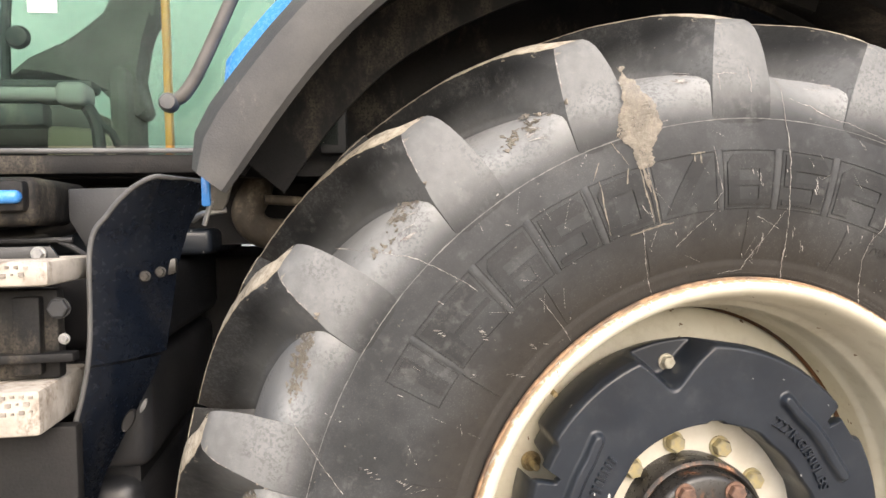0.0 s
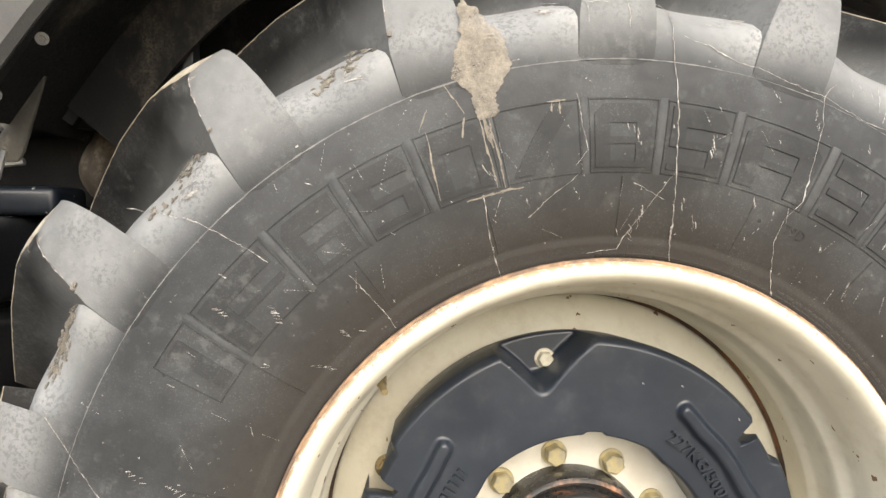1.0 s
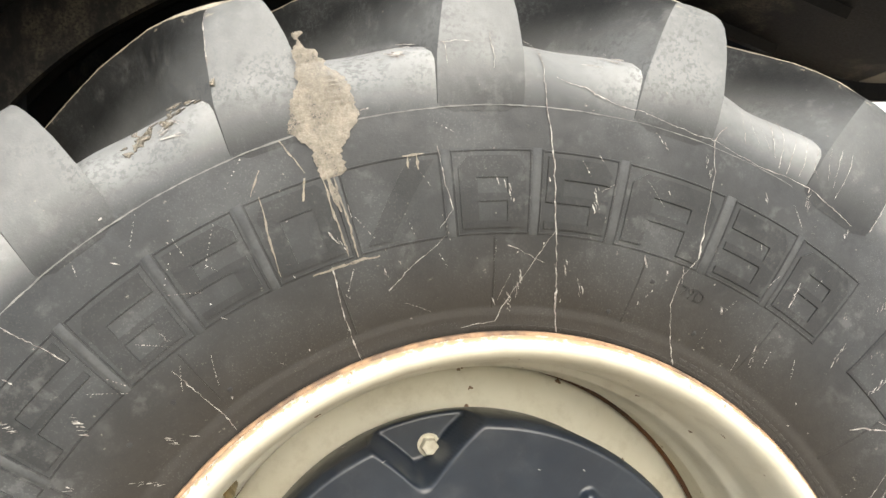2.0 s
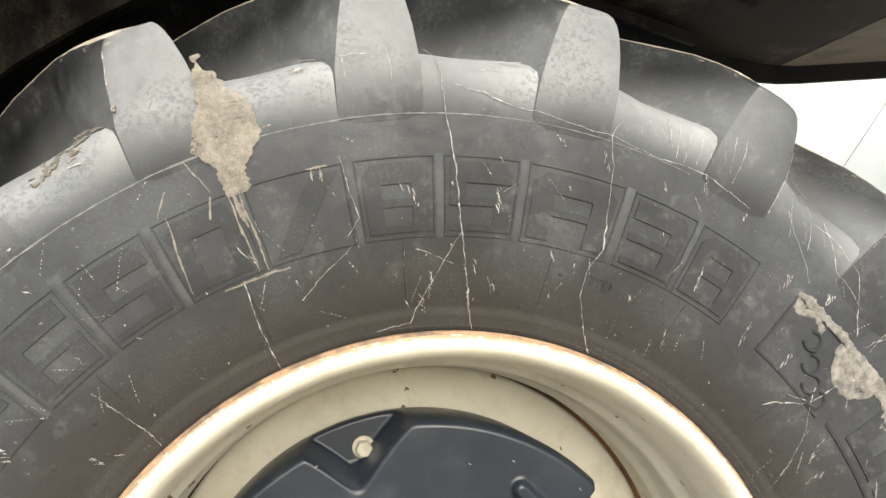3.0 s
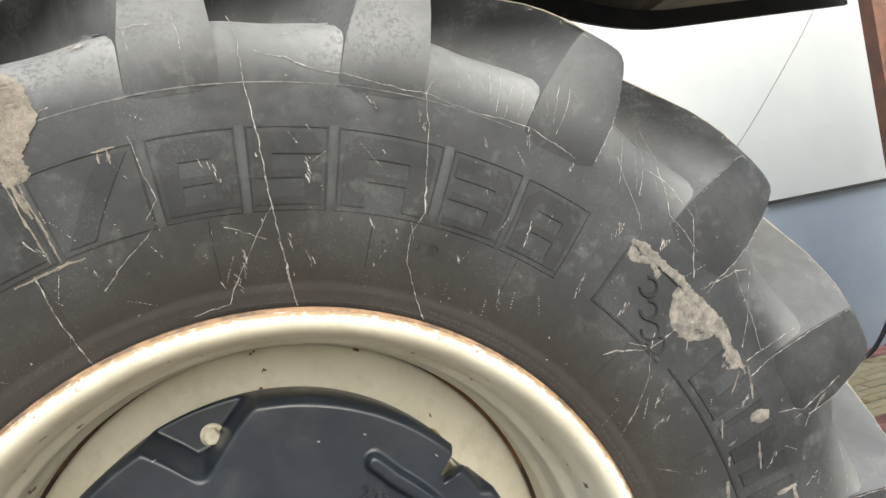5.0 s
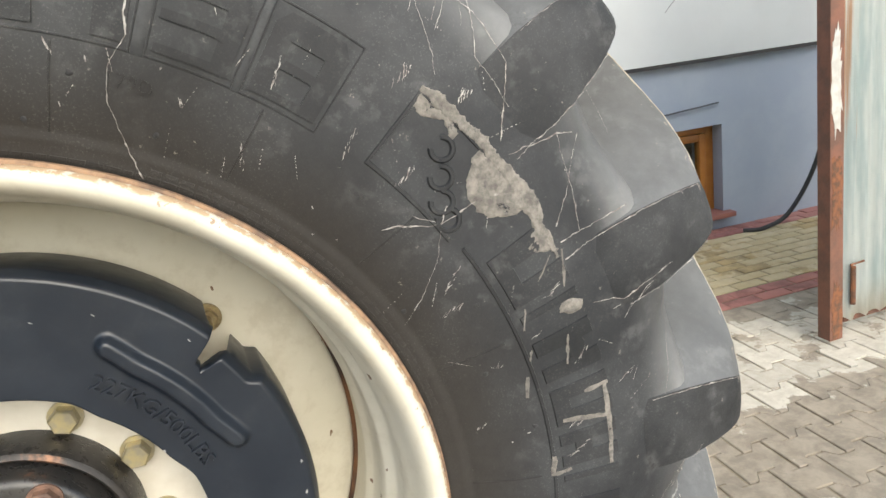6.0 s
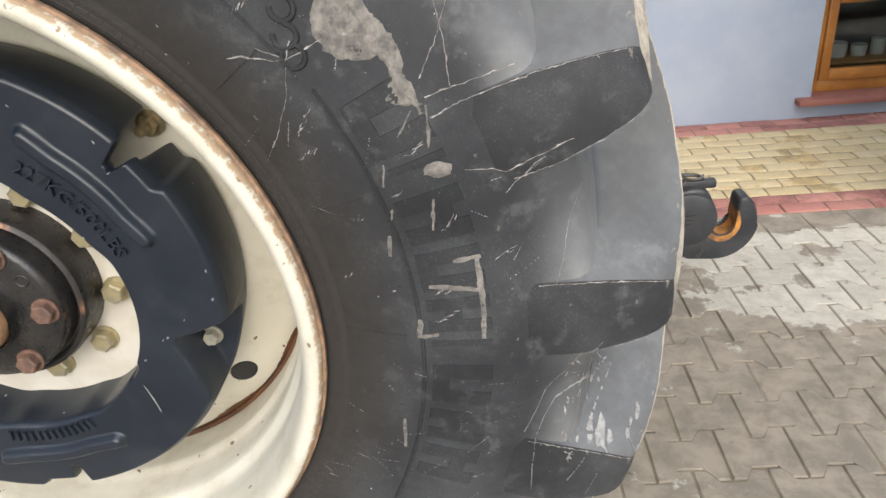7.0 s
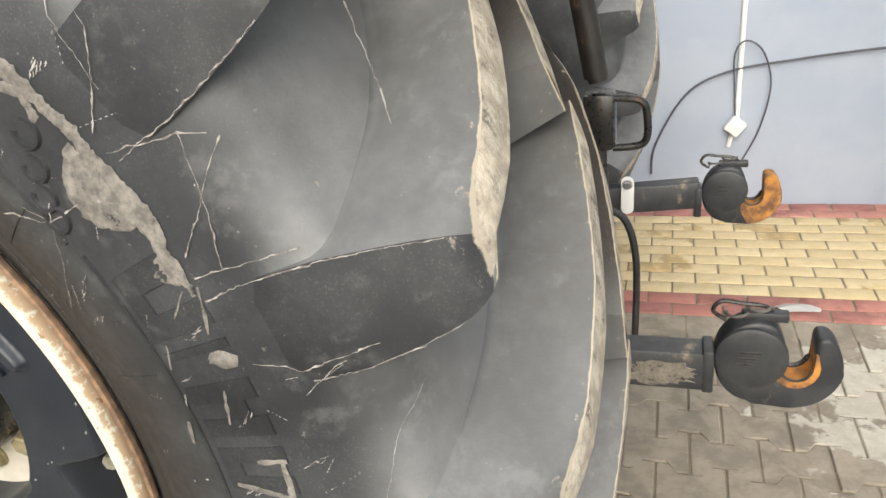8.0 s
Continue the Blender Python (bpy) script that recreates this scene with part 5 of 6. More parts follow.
paint_chip(0.0028, -37.5, 0.2612, -43.9, 0.307)
for a, r, size in ((5.4, 0.355, 0.004), (-2.1, 0.352, 0.005), (-27.0, 0.2493, 0.005), (-16.9, 0.2713, 0.003), (-15.6, 0.2779, 0.006), (-8.6, 0.3046, 0.0025), (42.4, 0.345, 0.003), (61.0, 0.33, 0.003), (72.0, 0.31, 0.0025), (110.0, 0.345, 0.003)):
    paint_chip(size * 0.7, a, r, a + 0.9, r + size * 0.4)

hub = part("hub", rev(((0.143, 0.192), (0.143, 0.140), (0.140, 0.132), (0.133, 0.129), (0.129, 0.133), (0.128, 0.142), (0.124, 0.142), (0.123, 0.108), (0.119, 0.101), (0.113, 0.098),
                       (0.064, 0.096), (0.060, 0.090), (0.059, 0.070)), 96), BLACK_IRON, wheel, "greasy black final-drive hub", 40.0, HUB_CORE)
part("rusty_lip", rev(((0.1405, 0.1335), (0.139, 0.1305), (0.134, 0.1275), (0.130, 0.1305), (0.1295, 0.134)), 96), ROD, hub, "rusty lip of the hub ring", 60.0)
part("drain_hole", rev(((0.0105, 0.0), (0.009, -0.0015), (0.0075, 0.0), (0.007, 0.004), (0.0, 0.004)), 20), CABLE, hub, "small dark hole", m=Matrix.Translation(polar(29, 0.097, 0.0965)))
part("hub_cap", rev(((0.058, 0.100), (0.056, 0.062), (0.050, 0.054), (0.0, 0.052)), 48), CAP_RUST, hub, "rusty centre cap", 40.0)
hb = finish("hub_bolt", hexbolt(0.0165, 0.017, 1.25), HUB_RUST)
for k in range(6):
    part("hub_bolt", hb, RUST, hub, "rusty hub bolt", m=Matrix.Translation(polar(-2 + 60 * k, 0.103, 0.097)))
wbm = finish("wheel_bolt", hexbolt(0.0185, 0.022, 1.2), ZINC)
for k in range(10):
    part("wheel_bolt", wbm, ZINC, wheel, "yellow zinc wheel bolt", m=HUB_CORE @ Matrix.Translation(polar(26.8 + 36 * k, 0.165, 0.190)) @ pose(0, 0, 0, 0, 17 * k, 0))
copy_thing(wheel, pose(0, 2.82, HUB_Z, 0, 0, 180))

# ---- the tractor round the wheel ----
body = thing("tractor_chassis", (0, 1.41, HUB_Z), "dark greasy tractor axle and transmission housing", "tractor body")
part("axle_housing", rev(((0.10, -0.72), (0.135, -0.70), (0.14, -0.40), (0.20, -0.30), (0.22, 0.30), (0.14, 0.40), (0.135, 0.70), (0.10, 0.72)), 40), BLACK_IRON, body)
part("transmission", box(bmesh.new(), (-2.2, -0.27, -0.32), (0.42, 0.27, 0.30), 0.05, 3), BLACK_IRON, body)
part("side_frame", box(bmesh.new(), (-2.3, -0.52, -0.45), (-0.45, 0.52, 0.545), 0.03, 2), LINER, body)
for y in (-0.51, 0.51):
    part("link_bracket", box(bmesh.new(), (-0.05, y - 0.05, -0.46), (0.48, y + 0.05, 0.0), 0.03, 2), BLACK_IRON, body)
part("rear_plate", box(bmesh.new(), (0.30, -0.36, -0.10), (0.50, 0.36, 0.55), 0.04, 3), BLACK_IRON, body)


def fender_line(t):
    """The fender's line seen from the side: an arc over the wheel, then a flat tail. Gives (x, z, nx, nz)."""
    a = 142.5 - 80.0 * min(t, 1.0)
    if t <= 1.0:
        c, s = math.cos(radians(a)), math.sin(radians(a))
        r = 1.105 + 0.055 * smooth(t, -0.02, 0.30) + 0.035 * smooth(t, 0.2, 0.7)
        return r * c, r * s, c, s
    u = t - 1.0
    x0, z0 = 1.195 * math.cos(radians(62.5)), 1.195 * math.sin(radians(62.5))
    x = x0 + 1.05 * u
    z = z0 - 0.20 * smooth(u, -0.25, 0.50) + 0.20 * smooth(0, -0.25, 0.50)
    k = smooth(u, 0.0, 0.5)
    n = Vector((0.46 * (1 - k), 0.89 + 0.11 * k)).normalized()
    return x, z, n[0], n[1]


def sweep(section, t0=0.0, t1=2.0, n=70, taper=0.0):
    bm = bmesh.new()
    prev = None
    for i in range(n + 1):
        t = t0 + (t1 - t0) * i / n
        x, z, nx, nz = fender_line(t)
        row = []
        tip = 0.45 + 0.55 * smooth(t, -0.03, 0.045) if taper == 1 else 0.58 + 0.42 * smooth(t, 0.045, 0.10) if taper == 2 else 1.0
        for h, y in section:
            h = h * tip
            row.append(bm.verts.new((x + nx * h, y, z + nz * h)))
        if prev:
            for j in range(len(row)):
                k = (j + 1) % len(row)
                bm.faces.new((prev[j], prev[k], row[k], row[j]))
        else:
            bm.faces.new(row)
        prev = row
    bm.faces.new(prev)
    return bm


fender = thing("rear_fender", (0, 0, HUB_Z), "tractor rear fender with grey flare, blue top and black liner", "fender")
part("flare", sweep(((0.000, -0.030), (-0.006, -0.045), (0.002, -0.060), (0.032, -0.068), (0.070, -0.060), (0.093, -0.034), (0.100, 0.000), (0.088, 0.000), (0.068, -0.042), (0.028, -0.054), (0.014, -0.042), (0.010, -0.022)), taper=1), FLARE, fender, "faded grey rubber flare")
part("top_panel", sweep(((0.102, 0.000), (0.124, 0.02), (0.136, 0.08), (0.140, 0.62), (0.130, 0.62), (0.124, 0.08), (0.112, 0.025), (0.092, 0.002)), 0.012, taper=2), BLUE, fender, "blue painted panel")
part("liner", sweep(((0.012, -0.020), (0.030, 0.03), (0.058, 0.07), (0.066, 0.10), (0.070, 0.30), (0.060, 0.62), (0.055, 0.62), (0.064, 0.30), (0.060, 0.105), (0.050, 0.074), (0.024, 0.035), (0.006, -0.016)), 0.0, 1.44), LINER, fender, "black muddy inner liner")
part("tail_liner", sweep(((0.012, -0.020), (0.030, 0.03), (0.058, 0.07), (0.066, 0.10), (0.070, 0.30), (0.060, 0.62), (0.055, 0.62), (0.064, 0.30), (0.060, 0.105), (0.050, 0.074), (0.024, 0.035), (0.006, -0.016)), 1.444, 2.0, 30), TAIL, fender, "dusty tan underside of the fender tail")
part("tail_handle", tube([(1.06, 0.10, 1.015), (1.10, 0.12, 0.985), (1.10, 0.20, 0.975), (1.06, 0.24, 1.005)], 0.010, 10), TANK, fender, "black bent handle under the fender tail")
bm = bmesh.new()
prev = None
for i in range(41):
    t = 0.03 + 1.97 * i / 40
    x, z, nx, nz = fender_line(t)
    low = max(0.25, z - 0.75) * (1 - smooth(t, 0.98, 1.16)) + (z + 0.02) * smooth(t, 0.98, 1.16)
    inn = 0.90 + 0.10 * smooth(t, 0.98, 1.16)
    row = [bm.verts.new((px, py, pz)) for px, py, pz in ((x + nx * 0.10, 0.66, z + nz * 0.10), (x + nx * 0.10, 0.648, z + nz * 0.10), (x * inn, 0.648, low), (x * inn, 0.66, low))]
    if prev:
        for j in range(4):
            bm.faces.new((prev[j], prev[(j + 1) % 4], row[(j + 1) % 4], row[j]))
    prev = row
part("inner_wall", bm, LINER, fender, "black inner wall of the wheel arch")
part("arch_wall", sweep(((0.062, 0.330), (-0.045, 0.330), (-0.045, 0.345), (0.062, 0.345)), 0.035, 0.9, 40), LINER, fender, "black muddy wall inside the wheel arch")
part("tip_panel", box(bmesh.new(), (-0.926, 0.045, 0.655), (-0.912, 0.058, 0.705), 0.003), BLUE, fender, "small blue end of the painted panel")
part("liner_rib", sweep(((0.062, 0.340), (0.044, 0.350), (0.044, 0.366), (0.062, 0.376)), 0.02, 1.2), LINER, fender)
part("liner_rib", sweep(((0.060, 0.560), (0.036, 0.570), (0.036, 0.586), (0.060, 0.596)), 0.02, 1.2), LINER, fender)
fbolt = finish("fender_bolt", hexbolt(0.010, 0.010, 1.7), STEEL)
for a, r, y in ((135.0, 1.163, 0.09), (129.0, 1.166, 0.09), (140.2, 1.158, 0.09)):
    part("fender_bolt", fbolt, STEEL, fender, "small steel bolt and washer", m=Matrix.Translation(polar(a, r, y)) @ pose(0, 0, 0, 25, 90 - a, 0) @ Matrix.Scale(0.55, 4))
# the dirty plate that hangs from the fender's front end
bm = prism(((-0.949, 0.668), (-0.935, 0.652), (-0.916, 0.652), (-0.906, 0.668), (-0.868, 0.80), (-0.806, 0.96), (-0.835, 0.985), (-0.900, 0.875), (-0.930, 0.79)), 0.010, "y", 0.20, 0.003)
plate = part("front_plate", bm, DUSTY_PLATE, fender, "dirty brown-black plate at the fender's front end")
part("plate_bolt", fbolt, STEEL, fender, m=Matrix.Translation((-0.894, 0.198, 0.790)))
part("plate_bolt", fbolt, STEEL, fender, m=Matrix.Translation((-0.812, 0.198, 0.925)))

cab = thing("tractor_cab", (-1.6, 0.36, 1.72), "tractor cab with green-tinted glass door and grey sill", "tractor cab")
part("sill", box(bmesh.new(), (-0.9, -0.02, -0.008), (0.64, 0.05, 0.030), 0.004, 2), LINER, cab, "black cab sill")
part("sill_trim", tube([(-0.9, -0.022, 0.040), (0.64, -0.022, 0.036)], 0.006, 12), GREY_TRIM, cab, "pale grey rubber strip")
part("floor", box(bmesh.new(), (-0.9, 0.052, -0.012), (0.9, 1.95, 0.02)), LINER, cab)
part("underframe", box(bmesh.new(), (-0.9, 0.25, -0.16), (0.9, 1.95, -0.014)), LINER, cab, "black underframe of the cab")
part("door_glass", box(bmesh.new(), (-0.9, 0.0, 0.05), (0.9, 0.006, 1.25)), CAB_GLASS, cab, "green-tinted door glass").visible_shadow = False
part("far_glass", box(bmesh.new(), (-0.9, 1.92, 0.05), (0.9, 1.926, 1.25)), CAB_GLASS, cab, "green-tinted far glass").visible_shadow = False
part("roof", box(bmesh.new(), (-1.0, -0.1, 1.25), (1.0, 2.05, 1.42), 0.05, 3), PLASTIC, cab)
for x, y in ((-0.9, 0.0), (0.86, 0.0), (-0.9, 1.90), (0.86, 1.90)):
    part("pillar", box(bmesh.new(), (x, y, 0.03), (x + 0.06, y + 0.05, 1.25), 0.012), PLASTIC, cab)
bar = part("grab_bar", tube([(0.585, -0.040, 0.135), (0.605, -0.045, 0.150), (0.64, -0.045, 0.21), (0.735, -0.045, 0.42), (0.80, -0.045, 0.60), (0.83, -0.03, 0.72)], 0.013, 12), BAR_GREY, cab, "dusty grey-black grab bar")
part("knuckle", rev(((0.0, -0.018), (0.014, -0.016), (0.019, -0.006), (0.019, 0.010), (0.012, 0.02)), 24), GREY_TRIM, cab, "grey round bar end", m=Matrix.Translation((0.572, -0.045, 0.128)))
part("orange_strip", box(bmesh.new(), (0.500, 0.24, 0.02), (0.516, 0.27, 0.60), 0.004), ORANGE, cab, "orange-yellow upright strip")
part("label", box(bmesh.new(), (0.304, -0.004, 0.31), (0.358, -0.0015, 0.345)), WHITE_PVC, cab, "small white sticker")
seat = thing("driver_seat", (-1.55, 1.15, 1.68), "grey cloth driver seat seen through the cab glass", "seat")
part("cushion", box(bmesh.new(), (-0.28, -0.26, 0.14), (0.20, 0.28, 0.27), 0.06, 3), SEAT, seat)
part("pedestal", box(bmesh.new(), (0.20, -0.12, 0.0), (0.26, 0.12, 0.40), 0.03), SEAT, seat)
bm = prism(((-0.10, 0.37), (-0.03, 0.43), (0.05, 0.47), (0.13, 0.49), (0.20, 0.55), (0.235, 0.63), (0.26, 0.80), (0.36, 0.80), (0.33, 0.56), (0.27, 0.49), (0.25, 0.38), (0.30, 0.28), (0.27, 0.25), (0.18, 0.32), (0.13, 0.38), (0.03, 0.385)), 0.14, "y", -0.07, 0.018, 2)
part("backrest", bm, SEAT, seat)
arm = part("armrest", box(bmesh.new(), (-0.30, -0.54, 0.222), (0.215, -0.46, 0.255), 0.014, 3), ARM_GREY, seat, "grey padded armrest")
part("armrest_end", box(bmesh.new(), (0.207, -0.545, 0.212), (0.275, -0.455, 0.268), 0.018, 3), ARM_GREY, seat, "grey rounded end of the armrest")
part("armrest_base", box(bmesh.new(), (-0.30, -0.53, 0.165), (0.18, -0.47, 0.220), 0.012, 2), PLASTIC, seat)
part("armrest_top", box(bmesh.new(), (-0.30, -0.44, 0.262), (0.26, -0.36, 0.292), 0.012, 2), PLASTIC, seat)
part("lever", tube([(0.265, -0.50, 0.215), (0.285, -0.50, 0.17), (0.29, -0.50, 0.10), (0.29, -0.50, 0.02)], 0.015, 10), PLASTIC, seat)
part("lever", tube([(0.285, -0.50, 0.18), (0.315, -0.49, 0.155), (0.325, -0.48, 0.125)], 0.009, 10), PLASTIC, seat)
bm = tube([(0.005, -0.25, 0.62), (-0.010, -0.25, 0.46), (-0.02, -0.24, 0.20)], 0.013, 10)
knob = rev(((0.0, -0.02), (0.026, -0.014), (0.032, 0.0), (0.026, 0.014), (0.0, 0.02)), 24)
bmesh.ops.translate(knob, verts=knob.verts, vec=(0.025, -0.262, 0.435))
bm.from_mesh(finish("knob", knob, PLASTIC))
part("gear_lever", bm, PLASTIC, seat)
console = thing("cab_console", (-1.40, 0.85, 1.68), "beige plastic console beside the driver seat", "console")
part("console_body", prism(((-0.06, 0.0), (0.09, 0.0), (0.075, 0.19), (-0.05, 0.20)), 0.16, "y", 0.0, 0.015, 3), BEIGE, console)
notice = tagged(new("paper_notice", finish("paper_notice", box(bmesh.new(), (-1.318, 2.272, 1.95), (-1.215, 2.276, 2.045)), WHITE_PVC)), "white paper notice on the far cab glass", "notice")

# steps, guard plate, tank and hose ahead of the wheel
steps = thing("access_steps", (-1.6, 0.0, 1.2), "pale dusty tractor access steps on a dark frame", "steps")
for n, (z0, z1) in enumerate(((0.319, 0.357), (0.100, 0.169))):
    tread = box(bmesh.new(), (-0.6, -0.055, z0), (0.475 - 0.018 * n, 0.16, z1), 0.008)
    st = part("tread", tread, STEP, steps, "pale step with a punched grip")
    grip = bmesh.new()
    for row in range(2 + n):
        for k in range(44):
            x, z = 0.445 - 0.0125 * k - 0.006 * (row % 2), z1 - 0.010 - 0.011 * row + 0.002 * math.sin(7.3 * k + row)
            w = 0.0028 + 0.0012 * math.sin(3.1 * k + 2 * row)
            box(grip, (x - w, -0.0575, z - 0.8 * w), (x + w, -0.0545, z + 0.8 * w))
    tagged(part("grip", grip, STEP_STUD, st, "worn grey raised grip"), kind="stuff")
frame_bm = bmesh.new()
box(frame_bm, (-0.6, 0.02, 0.17), (0.46, 0.05, 0.31), 0.006)
box(frame_bm, (0.40, 0.00, 0.18), (0.44, 0.02, 0.30), 0.004)
box(frame_bm, (-0.6, 0.02, -0.30), (0.48, 0.05, 0.095), 0.006)
box(frame_bm, (-0.6, -0.01, 0.200), (0.489, 0.02, 0.214), 0.003)
part("back_plate", prism(((-0.6, 0.352), (0.454, 0.352), (0.439, 0.376), (-0.6, 0.377)), 0.008, "y", 0.056, 0.003), TANK, steps, "dark grey plate behind the step")
part("step_frame", frame_bm, LINER, steps, "black step frame")
sb = finish("step_bolt", hexbolt(0.013, 0.014, 1.3), STEEL)
for x, y, z, k in ((0.475, -0.002, 0.235, 0.5), (0.422, 0.054, 0.364, 0.7)):
    part("step_bolt", sb, STEEL, steps, "steel bolt", m=Matrix.Translation((x, y, z)) @ Matrix.Scale(k, 4))
part("knob", finish("knob", hexbolt(0.015, 0.012, 1.1), PLASTIC), PLASTIC, steps, "black plastic knob", m=Matrix.Translation((0.469, 0.0, 0.282)))
side = thing("tool_box", (-1.6, 0.12, 1.46), "black plastic box with a blue latch under the cab", "box")
part("box_shell", box(bmesh.new(), (-0.6, 0.0, 0.150), (0.398, 0.25, 0.232), 0.015, 3), LINER, side)
part("box_lid", box(bmesh.new(), (-0.6, -0.020, 0.172), (0.385, 0.03, 0.226), 0.010, 2), LINER, side)
part("latch", box(bmesh.new(), (0.30, -0.034, 0.186), (0.382, -0.010, 0.208), 0.009, 3), BLUE, side, "blue latch")
part("grey_flap", prism(((0.412, 0.16), (0.441, 0.106), (0.56, 0.106), (0.56, 0.218), (0.412, 0.216)), 0.012, "y", 0.10, 0.003), PLASTIC, side, "grey flap")

pipe = thing("hydraulic_pipe", (-1.6, 0.30, 1.58), "dark grey pipe running under the cab", "pipe")
part("pipe_run", tube([(-0.6, 0.0, -0.03), (0.25, 0.0, 0.005), (0.34, 0.0, 0.020), (0.42, 0.0, 0.045), (0.47, 0.04, 0.060)], 0.020, 14), TANK, pipe)
part("cable", tube([(-0.6, -0.12, 0.0), (0.34, -0.12, 0.004), (0.41, -0.12, 0.0), (0.455, -0.11, -0.03)], 0.005, 8), CABLE, pipe, "thin black cable")

guard = thing("guard_plate", (-1.05, 0.06, HUB_Z), "dark navy sheet-metal guard plate with a worn rim", "guard plate")


def guard_mesh(zs, left, right, back):
    """A sheet between two edges, given as tables over z, bent back towards its right edge."""
    bm = bmesh.new()
    nu, nv = 12, 24
    grid = []
    for j in range(nv + 1):
        z = zs[0] + (zs[1] - zs[0]) * j / nv
        x0, x1 = lerp_table(left, z), lerp_table(right, z)
        grid.append([bm.verts.new((x0 + (x1 - x0) * i / nu, back * (i / nu) ** 1.5, z)) for i in range(nu + 1)])
    for a, b in zip(grid, grid[1:]):
        for i in range(nu):
            bm.faces.new((a[i], a[i + 1], b[i + 1], b[i]))
    bmesh.ops.solidify(bm, geom=list(bm.faces), thickness=0.006)
    return bm


part("sheet", guard_mesh((0.400, 0.703), ((0.40, -0.061), (0.60, -0.052), (0.645, -0.022), (0.681, 0.011), (0.703, 0.047)), ((0.40, 0.030), (0.55, 0.054), (0.62, 0.075), (0.70, 0.118)), 0.13), GUARD, guard)
part("lower_arm", guard_mesh((-0.22, 0.397), ((-0.3, -0.26), (0.19, -0.118), (0.397, -0.058)), ((-0.3, -0.22), (0.187, -0.075), (0.365, 0.016), (0.397, 0.028)), 0.10), GUARD, guard, "dark cranked lower arm of the guard")
part("worn_rim", tube([(-0.240, 0.0, -0.23), (-0.120, 0.0, 0.19), (-0.063, -0.001, 0.40), (-0.053, -0.001, 0.59), (-0.024, -0.001, 0.645), (0.010, -0.001, 0.683), (0.046, 0.0, 0.704), (0.070, 0.030, 0.705), (0.117, 0.130, 0.703)], 0.0042, 8), GREY_TRIM, guard, "pale worn edge of the sheet")
part("bracket", prism(((-0.02, -0.458), (0.055, -0.440), (0.055, -0.412), (-0.02, -0.430)), 0.02, "y", 0.11, 0.003), BLACK_IRON, guard, "small dark bracket with rust", m=Matrix.Translation((0, 0, HUB_Z)))
dark_bolt = sb.copy()
dark_bolt.materials.clear()
dark_bolt.materials.append(BLACK_IRON)
for x, y, z in ((0.016, 0.056, 0.540), (0.036, 0.080, 0.545)):
    part("bracket_bolt", dark_bolt, BLACK_IRON, guard, "dark rusty bolt", m=Matrix.Translation((x, y, z)) @ Matrix.Scale(0.55, 4))
wing = tube([(-0.005, 0.15, 0.0), (0.02, 0.13, 0.012), (0.06, 0.13, 0.018)], 0.006, 8)
wing.from_mesh(finish("cross_pin", tube([(0.02, 0.125, -0.01), (0.035, 0.12, 0.035)], 0.005, 8), STEEL))
part("latch_pin", wing, STEEL, guard, "steel latch pin", m=Matrix.Translation((0.08, 0.02, 0.635)))
slot = rev(((0.0, 0.0), (0.012, 0.0), (0.014, -0.002), (0.015, 0.002)), 18)
part("slot", slot, LINER, guard, m=Matrix.Translation((-0.012, 0.030, 0.300)) @ pose(0, 0, 0, 0, 25, 0) @ Matrix.Diagonal((0.6, 1, 1.4, 1)))
part("slot", finish("slot", rev(((0.0, 0.0), (0.012, 0.0), (0.014, -0.002), (0.015, 0.002)), 18), GREY_TRIM), GREY_TRIM, guard, m=Matrix.Translation((0.006, 0.055, 0.318)) @ pose(0, 0, 0, 0, 25, 0) @ Matrix.Diagonal((0.3, 1, 0.9, 1)))

tank = thing("fuel_tank", (-0.95, 0.62, 0.9), "black moulded plastic fuel tank with stepped sides", "fuel tank")
for lo, hi, bev in (((-0.75, -0.40, 0.475), (-0.090, 0.40, 0.640), 0.030), ((-0.75, -0.42, 0.258), (-0.105, 0.40, 0.458), 0.030), ((-0.75, -0.42, -0.45), (-0.125, 0.40, 0.240), 0.040)):
    part("tank_section", box(bmesh.new(), lo, hi, bev, 3), TANK, tank)
part("tank_core", box(bmesh.new(), (-0.70, -0.38, -0.40), (-0.135, 0.36, 0.60)), TANK, tank)
part("tank_strap", box(bmesh.new(), (-0.30, -0.428, -0.40), (-0.26, -0.42, 0.60), 0.002), GREY_TRIM, tank)
part("tank_cover", box(bmesh.new(), (-0.75, -0.15, 0.642), (-0.03, 0.42, 0.70), 0.015, 3), NAVY, tank, "glossy dark cover")
hose = thing("air_hose", (-0.90, 0.50, 1.66), "dusty brown rubber elbow hose with a steel clamp", "hose")
part("elbow", tube([(0.022, 0.01, 0.075), (0.016, 0.0, 0.025), (-0.004, -0.01, -0.03), (0.03, 0.01, -0.072), (0.12, 0.05, -0.078)], 0.036, 18), BROWN_HOSE, hose)
part("clamp", rev(((0.0365, -0.007), (0.040, -0.007), (0.040, 0.007), (0.0365, 0.007)), 28), STEEL, hose, "steel clamp", m=Matrix.Translation((0.022, 0.01, 0.064)) @ pose(0, 0, 0, 84, 0, 0))
part("pipe_stub", tube([(0.035, -0.03, 0.002), (0.115, -0.01, -0.004)], 0.011, 14), BROWN_HOSE, hose, "short copper-brown pipe")

